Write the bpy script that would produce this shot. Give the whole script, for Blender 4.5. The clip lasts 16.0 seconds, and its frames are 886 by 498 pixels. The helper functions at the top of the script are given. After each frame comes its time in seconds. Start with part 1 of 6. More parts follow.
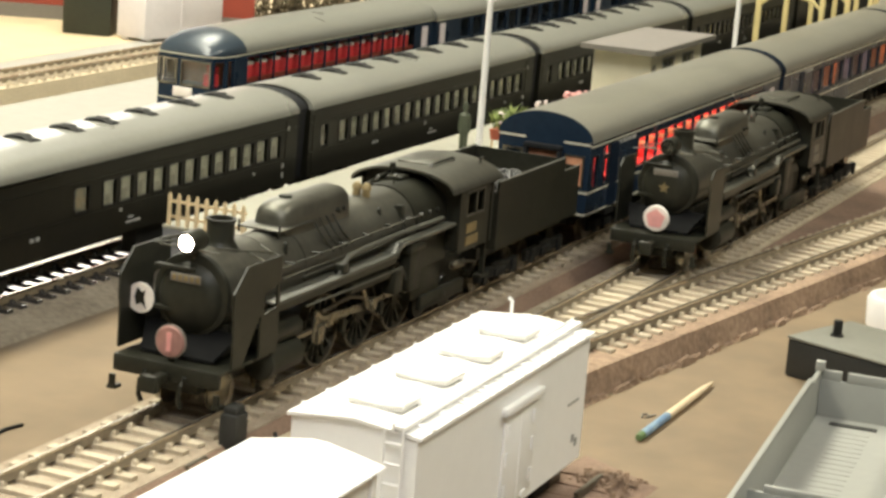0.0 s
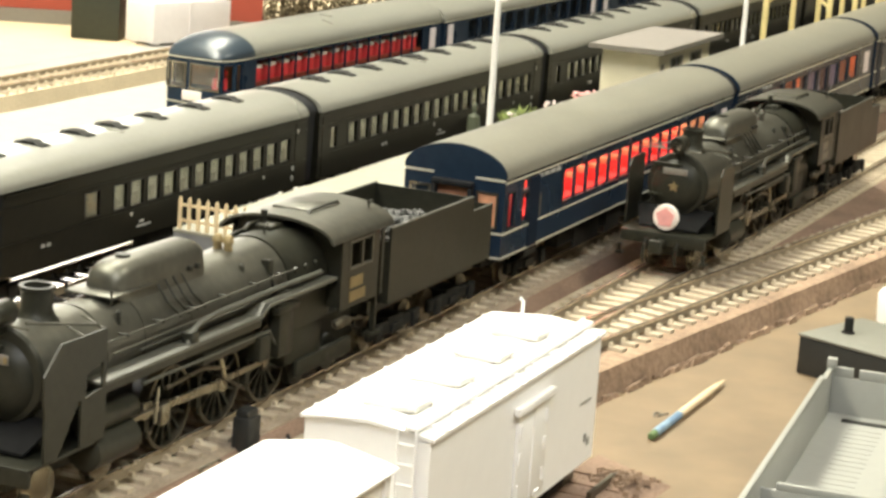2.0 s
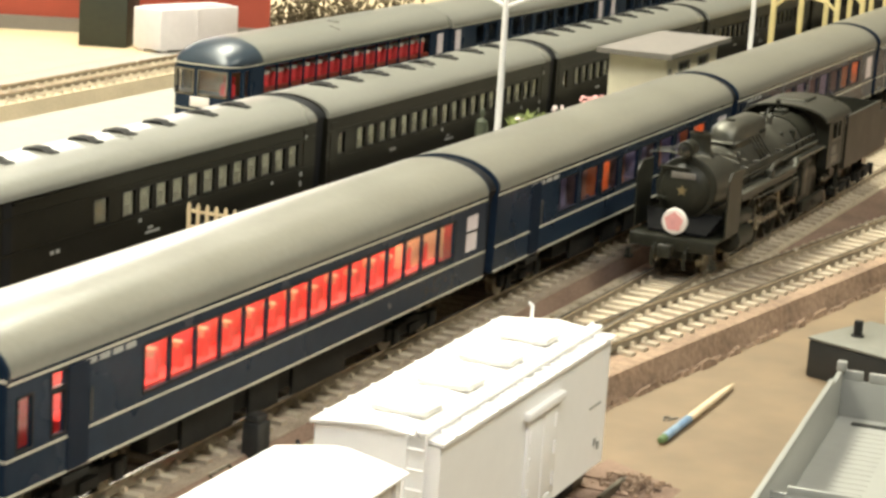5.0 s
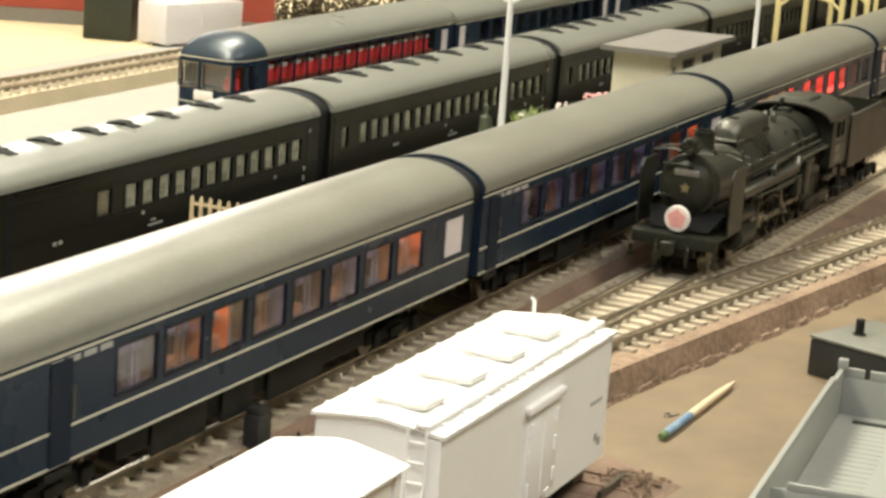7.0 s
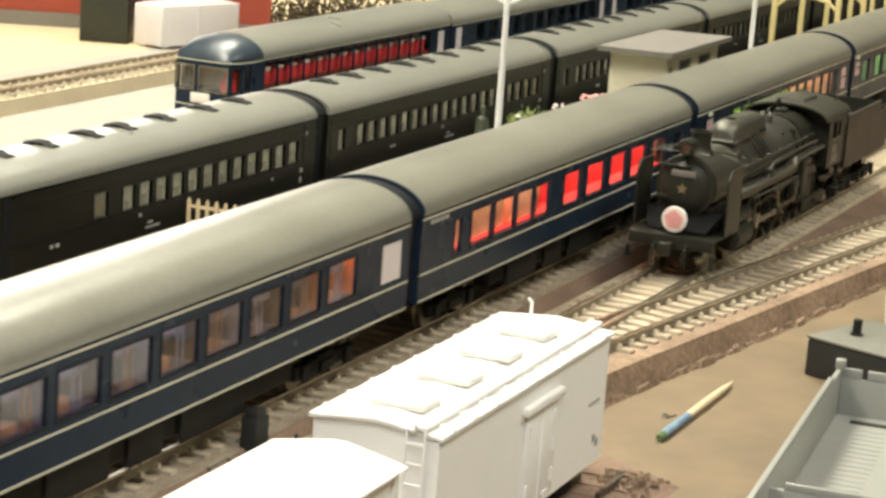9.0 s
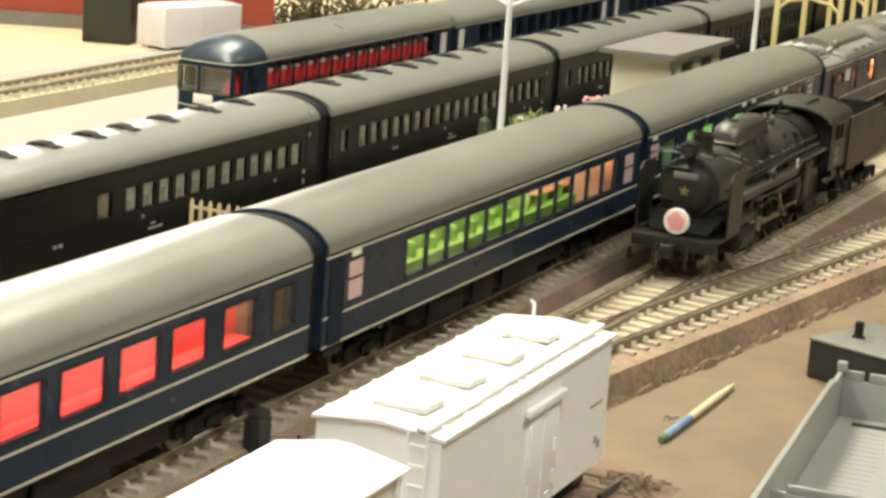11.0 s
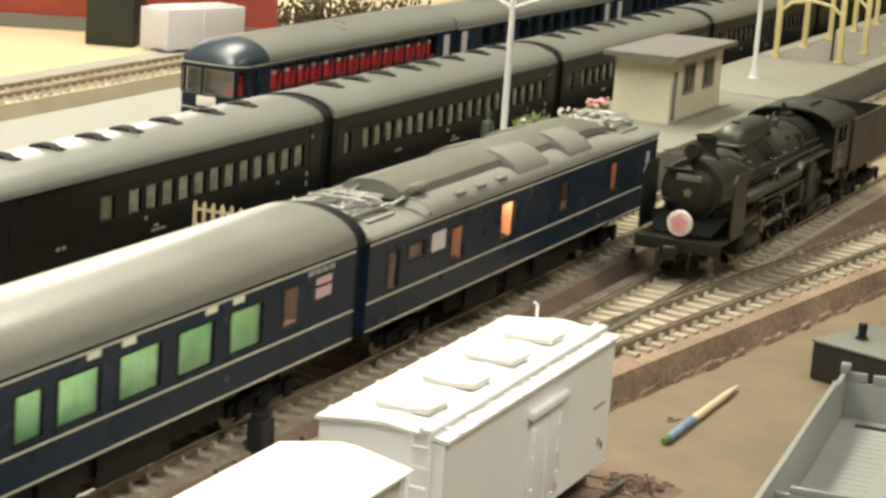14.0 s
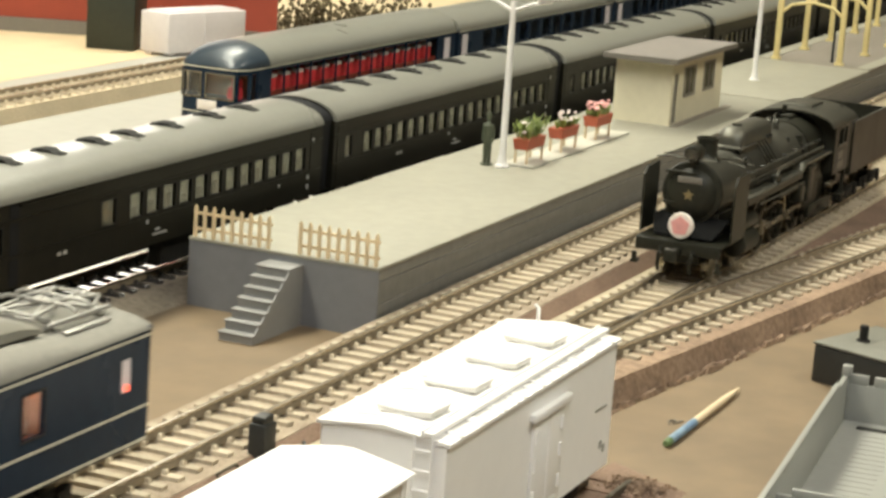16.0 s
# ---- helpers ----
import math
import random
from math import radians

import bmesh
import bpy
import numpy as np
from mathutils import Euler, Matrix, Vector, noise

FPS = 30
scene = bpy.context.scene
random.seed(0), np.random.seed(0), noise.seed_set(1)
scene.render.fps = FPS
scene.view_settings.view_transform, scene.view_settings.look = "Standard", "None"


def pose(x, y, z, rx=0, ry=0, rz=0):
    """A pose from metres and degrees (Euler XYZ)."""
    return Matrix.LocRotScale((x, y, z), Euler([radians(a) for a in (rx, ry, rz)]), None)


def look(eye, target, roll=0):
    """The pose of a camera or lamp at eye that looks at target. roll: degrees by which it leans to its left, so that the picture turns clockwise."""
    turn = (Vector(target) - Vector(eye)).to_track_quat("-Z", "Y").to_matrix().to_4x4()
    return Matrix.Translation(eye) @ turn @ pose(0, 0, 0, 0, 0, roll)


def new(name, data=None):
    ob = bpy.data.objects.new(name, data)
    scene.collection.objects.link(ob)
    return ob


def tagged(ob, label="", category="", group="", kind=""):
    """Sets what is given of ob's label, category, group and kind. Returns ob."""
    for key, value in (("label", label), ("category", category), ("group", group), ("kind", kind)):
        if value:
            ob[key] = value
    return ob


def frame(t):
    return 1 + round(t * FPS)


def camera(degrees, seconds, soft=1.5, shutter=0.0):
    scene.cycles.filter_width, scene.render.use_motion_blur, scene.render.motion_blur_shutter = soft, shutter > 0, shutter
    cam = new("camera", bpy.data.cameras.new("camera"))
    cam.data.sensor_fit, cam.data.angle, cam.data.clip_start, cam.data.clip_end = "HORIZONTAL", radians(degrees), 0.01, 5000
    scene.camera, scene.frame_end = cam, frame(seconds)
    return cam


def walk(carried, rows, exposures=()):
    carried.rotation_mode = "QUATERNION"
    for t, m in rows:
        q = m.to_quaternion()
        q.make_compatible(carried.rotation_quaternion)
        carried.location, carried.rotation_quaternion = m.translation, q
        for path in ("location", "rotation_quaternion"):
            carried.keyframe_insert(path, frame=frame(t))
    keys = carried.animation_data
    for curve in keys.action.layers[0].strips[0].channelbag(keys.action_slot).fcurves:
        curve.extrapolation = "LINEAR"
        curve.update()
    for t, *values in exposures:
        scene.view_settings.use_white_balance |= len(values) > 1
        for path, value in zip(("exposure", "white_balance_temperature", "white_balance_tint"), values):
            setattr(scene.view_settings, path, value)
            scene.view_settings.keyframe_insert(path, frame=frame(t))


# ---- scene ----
cam = camera(23.166, 16.0, soft=3.0, shutter=0.25)
PATH = [
    (0.0, look((-0.60610, -0.27602, 0.18544), (0.11241, 0.02862, 0.00955), 4.646)),
    (0.5, look((-0.60679, -0.27602, 0.18564), (0.11122, 0.02968, 0.00952), 4.593)),
    (1.0, look((-0.60609, -0.27612, 0.18533), (0.11190, 0.02996, 0.00981), 4.307)),
    (1.5, look((-0.60683, -0.27589, 0.18516), (0.11053, 0.03120, 0.00886), 4.255)),
    (2.0, look((-0.60718, -0.27614, 0.18558), (0.10998, 0.03179, 0.00989), 4.023)),
    (2.5, look((-0.60701, -0.27616, 0.18545), (0.11013, 0.03219, 0.01048), 3.958)),
    (3.0, look((-0.60714, -0.27611, 0.18536), (0.10997, 0.03242, 0.01054), 3.991)),
    (3.5, look((-0.60753, -0.27619, 0.18548), (0.10913, 0.03329, 0.01049), 3.856)),
    (4.0, look((-0.60692, -0.27597, 0.18541), (0.10949, 0.03486, 0.01176), 3.665)),
    (6.5, look((-0.60789, -0.27597, 0.18486), (0.10798, 0.03563, 0.01040), 4.070)),
    (7.0, look((-0.60759, -0.27610, 0.18437), (0.10824, 0.03550, 0.00976), 4.222)),
    (7.5, look((-0.60776, -0.27606, 0.18435), (0.10840, 0.03494, 0.00999), 4.222)),
    (8.0, look((-0.60783, -0.27609, 0.18467), (0.10852, 0.03459, 0.01057), 4.135)),
    (8.5, look((-0.60775, -0.27618, 0.18433), (0.10876, 0.03434, 0.01058), 4.153)),
    (9.0, look((-0.60758, -0.27610, 0.18433), (0.10878, 0.03465, 0.01038), 4.052)),
    (11.5, look((-0.60864, -0.27628, 0.18467), (0.10752, 0.03518, 0.01117), 4.174)),
    (12.0, look((-0.60840, -0.27630, 0.18449), (0.10771, 0.03545, 0.01130), 4.109)),
    (12.5, look((-0.60854, -0.27624, 0.18462), (0.10754, 0.03558, 0.01143), 4.163)),
    (13.0, look((-0.60841, -0.27603, 0.18458), (0.10770, 0.03589, 0.01166), 4.130)),
    (13.5, look((-0.60858, -0.27624, 0.18456), (0.10728, 0.03614, 0.01149), 4.112)),
    (14.0, look((-0.60865, -0.27629, 0.18438), (0.10723, 0.03629, 0.01172), 4.126)),
    (14.5, look((-0.60900, -0.27661, 0.18481), (0.10682, 0.03617, 0.01225), 3.961)),
    (15.0, look((-0.60909, -0.27651, 0.18480), (0.10677, 0.03633, 0.01252), 4.073)),
    (15.5, look((-0.60859, -0.27627, 0.18470), (0.10724, 0.03668, 0.01246), 4.016)),
    (16.0, look((-0.60870, -0.27622, 0.18462), (0.10718, 0.03682, 0.01280), 3.956)),
]
walk(cam, PATH, exposures=[(0, 0.62), (0.5, 0.87), (1.0, 0.97), (2.0, 1.06), (3.5, 1.15), (4.2, 1.10), (6.4, 0.55), (7.2, 0.69), (9.0, 0.70), (12.5, 0.45), (13.0, 0.35), (13.5, 0.45), (14.0, 0.41), (14.5, 0.50), (15.8, 0.57), (16.0, 0.46)])

# ---- world and lights: a hobby room with ceiling lights over the layout ----
world = bpy.data.worlds.new("room_light")
scene.world = world
world.use_nodes = True
world.node_tree.nodes["Background"].inputs[0].default_value = (0.9, 0.92, 1.0, 1)
world.node_tree.nodes["Background"].inputs[1].default_value = 0.12


def area_lamp(name, eye, target, sx, sy, watts, colour):
    data = bpy.data.lights.new(name, "AREA")
    data.shape, data.size, data.size_y, data.energy, data.color = "RECTANGLE", sx, sy, watts, colour
    ob = new(name, data)
    ob.matrix_world = look(eye, target)
    return ob


# hanging lights over the layout; the last two are added fill lamps
LAMPS = [(-0.30, 0.45, 1.0, 12.8), (0.75, 0.5, 1.15, 13.6), (0.25, -0.85, 1.3, 9.0), (-1.15, -0.55, 1.2, 10.8)]
for lx, ly, lz, watts in LAMPS:
    area_lamp("overhead_and_fill_lamp", (lx, ly, lz), (lx, ly, 0), 0.9, 0.22, watts, (0.985, 0.965, 0.80) if lx > -1 else (0.94, 0.96, 0.98))
# unseen lamp added in the far corner, facing the layout for roof glints
area_lamp("far_glint_lamp", (4.0, 3.35, 1.1), (0.0, 0.1, 0.0), 1.5, 0.7, 28.0, (1.0, 0.965, 0.84))

# ---- materials ----


def mat(name, colour, rough=0.6, metal=0.0, vary=0.15, grain=300.0, stain=40.0, bump=0.0, each=0.0, coat=0.0, second=None, mix=0.5, spec=0.5):
    """A painted, cast or raw surface: fine grain and larger stains on a base colour, both with their own bump and roughness."""
    m = bpy.data.materials.new(name)
    m.use_nodes = True
    nt = m.node_tree
    b = nt.nodes["Principled BSDF"]
    b.inputs["Metallic"].default_value = metal
    b.inputs["Coat Weight"].default_value = coat
    b.inputs["Specular IOR Level"].default_value = spec
    co = nt.nodes.new("ShaderNodeTexCoord")
    fine = nt.nodes.new("ShaderNodeTexNoise")
    fine.inputs["Scale"].default_value, fine.inputs["Detail"].default_value = grain, 6
    wide = nt.nodes.new("ShaderNodeTexNoise")
    wide.inputs["Scale"].default_value, wide.inputs["Detail"].default_value = stain, 4
    nt.links.new(co.outputs["Object"], fine.inputs["Vector"])
    nt.links.new(co.outputs["Object"], wide.inputs["Vector"])
    add = nt.nodes.new("ShaderNodeMath")
    add.operation = "ADD"
    nt.links.new(fine.outputs["Fac"], add.inputs[0])
    nt.links.new(wide.outputs["Fac"], add.inputs[1])
    last = add.outputs[0]
    if each:
        info = nt.nodes.new("ShaderNodeObjectInfo")
        sc = nt.nodes.new("ShaderNodeMath")
        sc.operation = "MULTIPLY_ADD"
        sc.inputs[1].default_value = each / max(vary, 0.01)
        nt.links.new(info.outputs["Random"], sc.inputs[0])
        nt.links.new(last, sc.inputs[2])
        last = sc.outputs[0]
    ramp = nt.nodes.new("ShaderNodeMapRange")
    ramp.inputs["From Min"].default_value, ramp.inputs["From Max"].default_value = 0.6, 1.4 + (each / max(vary, 0.01))
    nt.links.new(last, ramp.inputs["Value"])
    mx = nt.nodes.new("ShaderNodeMix")
    mx.data_type = "RGBA"
    lo = [c * (1 - vary) for c in colour]
    hi = [min(c * (1 + vary), 1) for c in colour] if second is None else [c * (1 - mix) + s * mix for c, s in zip(colour, second)]
    mx.inputs["A"].default_value = (*lo, 1)
    mx.inputs["B"].default_value = (*hi, 1)
    nt.links.new(ramp.outputs["Result"], mx.inputs["Factor"])
    nt.links.new(mx.outputs["Result"], b.inputs["Base Color"])
    rr = nt.nodes.new("ShaderNodeMapRange")
    rr.inputs["To Min"].default_value, rr.inputs["To Max"].default_value = max(rough - 0.1, 0.02), min(rough + 0.1, 1)
    nt.links.new(wide.outputs["Fac"], rr.inputs["Value"])
    nt.links.new(rr.outputs["Result"], b.inputs["Roughness"])
    if bump:
        bp = nt.nodes.new("ShaderNodeBump")
        bp.inputs["Strength"].default_value, bp.inputs["Distance"].default_value = bump, 0.0006
        nt.links.new(add.outputs[0], bp.inputs["Height"])
        nt.links.new(bp.outputs["Normal"], b.inputs["Normal"])
    return m


def glow(name, colour, strength):
    m = bpy.data.materials.new(name)
    m.use_nodes = True
    b = m.node_tree.nodes["Principled BSDF"]
    b.inputs["Base Color"].default_value = (*colour, 1)
    b.inputs["Emission Color"].default_value = (*colour, 1)
    b.inputs["Emission Strength"].default_value = strength
    return m


def pane_glass(name, tint, gloss=0.1):
    m = bpy.data.materials.new(name)
    m.use_nodes = True
    nt = m.node_tree
    nt.nodes.remove(nt.nodes["Principled BSDF"])
    out = nt.nodes["Material Output"]
    tr = nt.nodes.new("ShaderNodeBsdfTransparent")
    tr.inputs[0].default_value = (*tint, 1)
    gl = nt.nodes.new("ShaderNodeBsdfGlossy")
    gl.inputs["Roughness"].default_value = 0.08
    mx = nt.nodes.new("ShaderNodeMixShader")
    mx.inputs[0].default_value = gloss
    nt.links.new(tr.outputs[0], mx.inputs[1])
    nt.links.new(gl.outputs[0], mx.inputs[2])
    nt.links.new(mx.outputs[0], out.inputs["Surface"])
    return m


BOARD = mat("tan_painted_board", (0.168, 0.119, 0.068), 0.6, vary=0.2, grain=60, stain=9, bump=0.08, second=(0.226, 0.160, 0.092), mix=0.85)
PALEBOARD = mat("pale_grey_board", (0.36, 0.35, 0.31), 0.55, vary=0.08, grain=120, stain=6)
YELLOWBOARD = mat("cream_plywood", (0.60, 0.48, 0.30), 0.6, vary=0.1, grain=60, stain=5)
CORK = mat("brown_cork_roadbed", (0.19, 0.118, 0.075), 0.9, vary=0.4, grain=420, stain=38, bump=1.0, second=(0.40, 0.28, 0.19), mix=0.95)
SAND = mat("pale_sandy_ballast", (0.42, 0.34, 0.23), 0.95, vary=0.35, grain=1400, stain=120, bump=1.0, second=(0.62, 0.53, 0.38), mix=0.8)
STAIRGREY = mat("grey_plastic_stairs", (0.235, 0.232, 0.222), 0.55, vary=0.08)
APRON = mat("matt_black_front_plate", (0.009, 0.009, 0.009), 0.8, spec=0.1, vary=0.3)
PALECORK = mat("cream_roadbed", (0.55, 0.46, 0.32), 0.9, vary=0.15, grain=700, stain=40, bump=0.5)
BALLAST = mat("dusty_brown_ballast", (0.33, 0.245, 0.17), 0.95, vary=0.4, grain=1400, stain=120, bump=1.0, second=(0.48, 0.40, 0.30), mix=0.8)
SLEEPER = mat("weathered_tan_sleeper", (0.40, 0.33, 0.235), 0.85, vary=0.25, grain=700, stain=90, bump=0.4, each=0.25, second=(0.60, 0.52, 0.39), mix=0.8)
DARKSLEEPER = mat("dark_glossy_sleeper", (0.06, 0.055, 0.05), 0.12, vary=0.25, grain=500, stain=70, each=0.2)
RAIL = mat("nickel_silver_rail", (0.56, 0.50, 0.41), 0.24, 0.9, vary=0.2, grain=500, stain=60)
RAILSIDE = mat("tarnished_rail_web", (0.20, 0.16, 0.105), 0.55, 0.3, vary=0.25, grain=500, stain=60)
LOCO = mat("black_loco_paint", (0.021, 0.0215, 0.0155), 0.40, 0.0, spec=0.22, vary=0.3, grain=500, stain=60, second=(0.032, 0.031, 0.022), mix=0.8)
# dusty black, lightened so that the colour carries sheen on boiler and cab roof
LOCOGREY = mat("dusty_black_with_painted_sheen", (0.100, 0.098, 0.080), 0.40, 0.6, spec=0.5, vary=0.25, grain=400, stain=45, second=(0.135, 0.130, 0.105), mix=0.8)
STEEL = mat("oily_bare_steel", (0.27, 0.245, 0.19), 0.28, 0.9, vary=0.25, grain=400, stain=80)
BRASS = mat("brass_fitting", (0.26, 0.20, 0.10), 0.55, 0.5, vary=0.2)
DUST = mat("dust_grey_running_board", (0.080, 0.079, 0.064), 0.5, vary=0.2, grain=500, stain=60)
SHADEBLUE = mat("blue_door_painted_shade", (0.007, 0.014, 0.028), 0.45, spec=0.1, vary=0.15)
DARKLEAF = mat("brown_green_shrub", (0.10, 0.075, 0.038), 0.8, vary=0.5, second=(0.22, 0.17, 0.09), mix=0.8)
BERTH = mat("dim_lilac_berths", (0.17, 0.145, 0.20), 0.6, vary=0.45, grain=160, stain=60, second=(0.30, 0.22, 0.22), mix=0.9)
GREYPRINT = mat("grey_print", (0.34, 0.34, 0.32), 0.5, vary=0.1)
PINKDIM = mat("faded_pink_badge", (0.30, 0.155, 0.135), 0.55, vary=0.2, grain=500, stain=250)
DIRT = mat("red_brown_dirt", (0.20, 0.125, 0.085), 0.95, vary=0.35, grain=900, stain=40, bump=0.8, second=(0.31, 0.21, 0.15), mix=0.8)
COAL = mat("coal", (0.026, 0.026, 0.025), 0.34, vary=0.5, grain=900, stain=200, bump=0.5)
BLUE = mat("dark_blue_coach_paint", (0.0145, 0.0255, 0.0440), 0.28, vary=0.18, grain=300, stain=25, spec=0.12)
CREAM = mat("cream_stripe", (0.52, 0.50, 0.40), 0.5, vary=0.1)
ROOF = mat("satin_grey_roof", (0.205, 0.197, 0.162), 0.33, vary=0.10, grain=420, stain=26, spec=0.65)
ROOF2 = mat("light_grey_roof", (0.210, 0.208, 0.180), 0.31, vary=0.09, grain=420, stain=22, spec=0.65)
BROWNBLACK = mat("black_brown_coach_paint", (0.0140, 0.0130, 0.0090), 0.38, spec=0.10, vary=0.2, grain=300, stain=25)
UNDER = mat("black_underframe", (0.017, 0.0165, 0.0145), 0.65, spec=0.2, vary=0.3)
RUBBER = mat("black_bellows", (0.010, 0.0105, 0.012), 0.75, vary=0.3, spec=0.2)
WHITE = mat("raw_white_styrene", (0.86, 0.845, 0.815), 0.45, vary=0.025, grain=300, stain=20)
LIGHTGREY = mat("light_grey_styrene", (0.29, 0.29, 0.262), 0.45, vary=0.06, grain=300, stain=15)
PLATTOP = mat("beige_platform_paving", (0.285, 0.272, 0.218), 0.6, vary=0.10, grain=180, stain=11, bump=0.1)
PLATDARK = mat("grey_paving_and_shed_shade", (0.21, 0.185, 0.155), 0.75, vary=0.12, grain=250, stain=14)
PLATWALL = mat("grey_platform_wall", (0.195, 0.186, 0.165), 0.7, vary=0.14, grain=250, stain=30, bump=0.1)
PLATEND = mat("blue_grey_platform_end", (0.172, 0.174, 0.180), 0.65, vary=0.10, grain=250, stain=24)
FENCE = mat("cream_plastic_fence", (0.66, 0.53, 0.33), 0.5, vary=0.12)
LAMPWHITE = mat("white_lamp_post", (0.80, 0.78, 0.76), 0.4, vary=0.03)
SHEDWALL = mat("cream_shed_wall", (0.66, 0.61, 0.45), 0.7, vary=0.06, grain=250, stain=30)
SHEDROOF = mat("grey_shed_roof", (0.185, 0.165, 0.148), 0.75, vary=0.12, grain=300, stain=40)
SHEDTRIM = mat("grey_brown_trim", (0.17, 0.155, 0.13), 0.6, vary=0.1)
CANOPY = mat("yellow_canopy_steel", (0.66, 0.55, 0.26), 0.5, vary=0.08)
LEAF = mat("green_plastic_leaf", (0.09, 0.16, 0.03), 0.6, vary=0.5, grain=300, stain=100, second=(0.35, 0.40, 0.10), mix=0.8)
PETAL = mat("pink_white_flower", (0.75, 0.60, 0.58), 0.6, vary=0.2, grain=400, stain=200, second=(0.68, 0.60, 0.57), mix=0.9)
PLANTER = mat("terracotta_planter", (0.42, 0.10, 0.05), 0.6, vary=0.15)
FIGURE = mat("olive_green_figure", (0.07, 0.08, 0.05), 0.6, vary=0.25, grain=400, stain=150)
PINK = mat("pink_badge_face", (0.70, 0.33, 0.31), 0.5, vary=0.12, grain=500, stain=200)
BADGEWHITE = mat("off_white_badge", (0.78, 0.72, 0.66), 0.5, vary=0.05)
REDWALL = mat("brick_red_board", (0.30, 0.050, 0.025), 0.6, vary=0.12, grain=80, stain=8)
DARKGREEN = mat("black_green_crate", (0.020, 0.024, 0.014), 0.55, vary=0.2)
PALECRATE = mat("pale_lilac_crate", (0.66, 0.62, 0.62), 0.5, vary=0.05)
BOXBLACK = mat("black_plastic_box", (0.020, 0.0205, 0.019), 0.5, vary=0.2, grain=500, stain=30)
BOXTOP = mat("grey_box_lid", (0.165, 0.162, 0.135), 0.5, vary=0.14, grain=500, stain=30)
BLUEPAINT = mat("blue_painted_tip", (0.10, 0.20, 0.36), 0.5, vary=0.25, grain=300, stain=120, second=(0.30, 0.40, 0.46), mix=0.8)
WOOD = mat("bare_pale_wood", (0.62, 0.50, 0.33), 0.6, vary=0.15, grain=300, stain=60)
GREENTIP = mat("green_tip", (0.10, 0.16, 0.06), 0.6, vary=0.2)
WINDOWDARK = pane_glass("smoky_window_pane", (0.60, 0.61, 0.55), 0.16)
DIMPANE = pane_glass("reflecting_coach_pane", (0.80, 0.78, 0.82), 0.13)
CLEARPANE = pane_glass("clear_coach_pane", (0.92, 0.92, 0.92), 0.10)
REDSEAT = mat("red_seat_cloth", (0.75, 0.045, 0.05), 0.7, vary=0.2, grain=500, stain=120)
ORANGESEAT = mat("orange_brown_interior", (0.48, 0.23, 0.13), 0.7, vary=0.35, grain=300, stain=90)
GREENSEAT = mat("lime_green_seat", (0.125, 0.265, 0.028), 0.7, vary=0.3, grain=300, stain=90)


def cloth(name, colour, second, through_it=0.6):
    """A thin woven cloth that lets light through."""
    m = mat(name, colour, 0.8, vary=0.25, grain=350, stain=130, second=second, mix=0.8, spec=0.1)
    nt = m.node_tree
    b = nt.nodes["Principled BSDF"]
    tl = nt.nodes.new("ShaderNodeBsdfTranslucent")
    mx = nt.nodes.new("ShaderNodeMixShader")
    mx.inputs[0].default_value = through_it
    nt.links.new(b.inputs["Base Color"].links[0].from_socket, tl.inputs["Color"])
    nt.links.new(b.outputs[0], mx.inputs[1])
    nt.links.new(tl.outputs[0], mx.inputs[2])
    nt.links.new(mx.outputs[0], nt.nodes["Material Output"].inputs["Surface"])
    return m


GREENCURTAIN = cloth("green_curtain", (0.30, 0.60, 0.38), (0.58, 0.84, 0.60))
PEACH = mat("peach_partition", (0.85, 0.50, 0.30), 0.7, vary=0.1)
PINKFROST = mat("pinkish_frosted_pane", (0.66, 0.46, 0.47), 0.4, vary=0.1)
SPOTGLASS = mat("lamp_glass_painted_glow", (0.80, 0.84, 0.66), 0.4, vary=0.1)
PANTO = mat("dull_silver_bars", (0.40, 0.39, 0.36), 0.4, 0.5, vary=0.2)
FROST = mat("frosted_white_pane", (0.70, 0.64, 0.66), 0.4, vary=0.06)
LAMPSTRIP = glow("coach_light_strip", (1.0, 0.74, 0.52), 5.8)
CURTAINSTRIP = glow("bright_coach_light_strip", (1.0, 0.86, 0.64), 17.0)
DIMSTRIP = glow("dim_coach_light_strip", (1.0, 0.76, 0.58), 2.5)
CABINLAMP = glow("bright_cabin_lamp", (1.0, 0.78, 0.55), 14.0)
HEADLIGHT = glow("lit_headlight_lens", (1.0, 0.86, 0.70), 40.0)
TAILLIGHT = glow("lit_red_tail_lamp", (1.0, 0.14, 0.08), 1.4)
TUBE = glow("fluorescent_tube", (1.0, 0.93, 0.80), 2.0)
ROOMWALL = mat("cream_room_wall", (0.62, 0.58, 0.50), 0.8, vary=0.04, grain=30, stain=3)
ROOMFLOOR = mat("brown_room_floor", (0.22, 0.17, 0.12), 0.6, vary=0.15, grain=30, stain=3)

ROADGREY = mat("grey_brown_roadbed", (0.25, 0.205, 0.15), 0.9, vary=0.35, grain=420, stain=45, bump=0.9, second=(0.40, 0.34, 0.26), mix=0.9)
DARKSTEEL = mat("oil_dark_steel", (0.13, 0.115, 0.085), 0.4, 0.8, vary=0.3, grain=400, stain=80)
DOMEBLUE = mat("glossy_grey_blue_paint", (0.034, 0.048, 0.063), 0.33, vary=0.15, grain=300, stain=25, spec=0.5)
ROOFDUST = mat("dusty_matt_grey_roof", (0.215, 0.205, 0.175), 0.75, vary=0.16, grain=420, stain=40, bump=0.15)
BROWNINSIDE = mat("dim_red_brown_interior", (0.13, 0.075, 0.065), 0.7, vary=0.4, grain=200, stain=80, second=(0.24, 0.12, 0.08), mix=0.8)
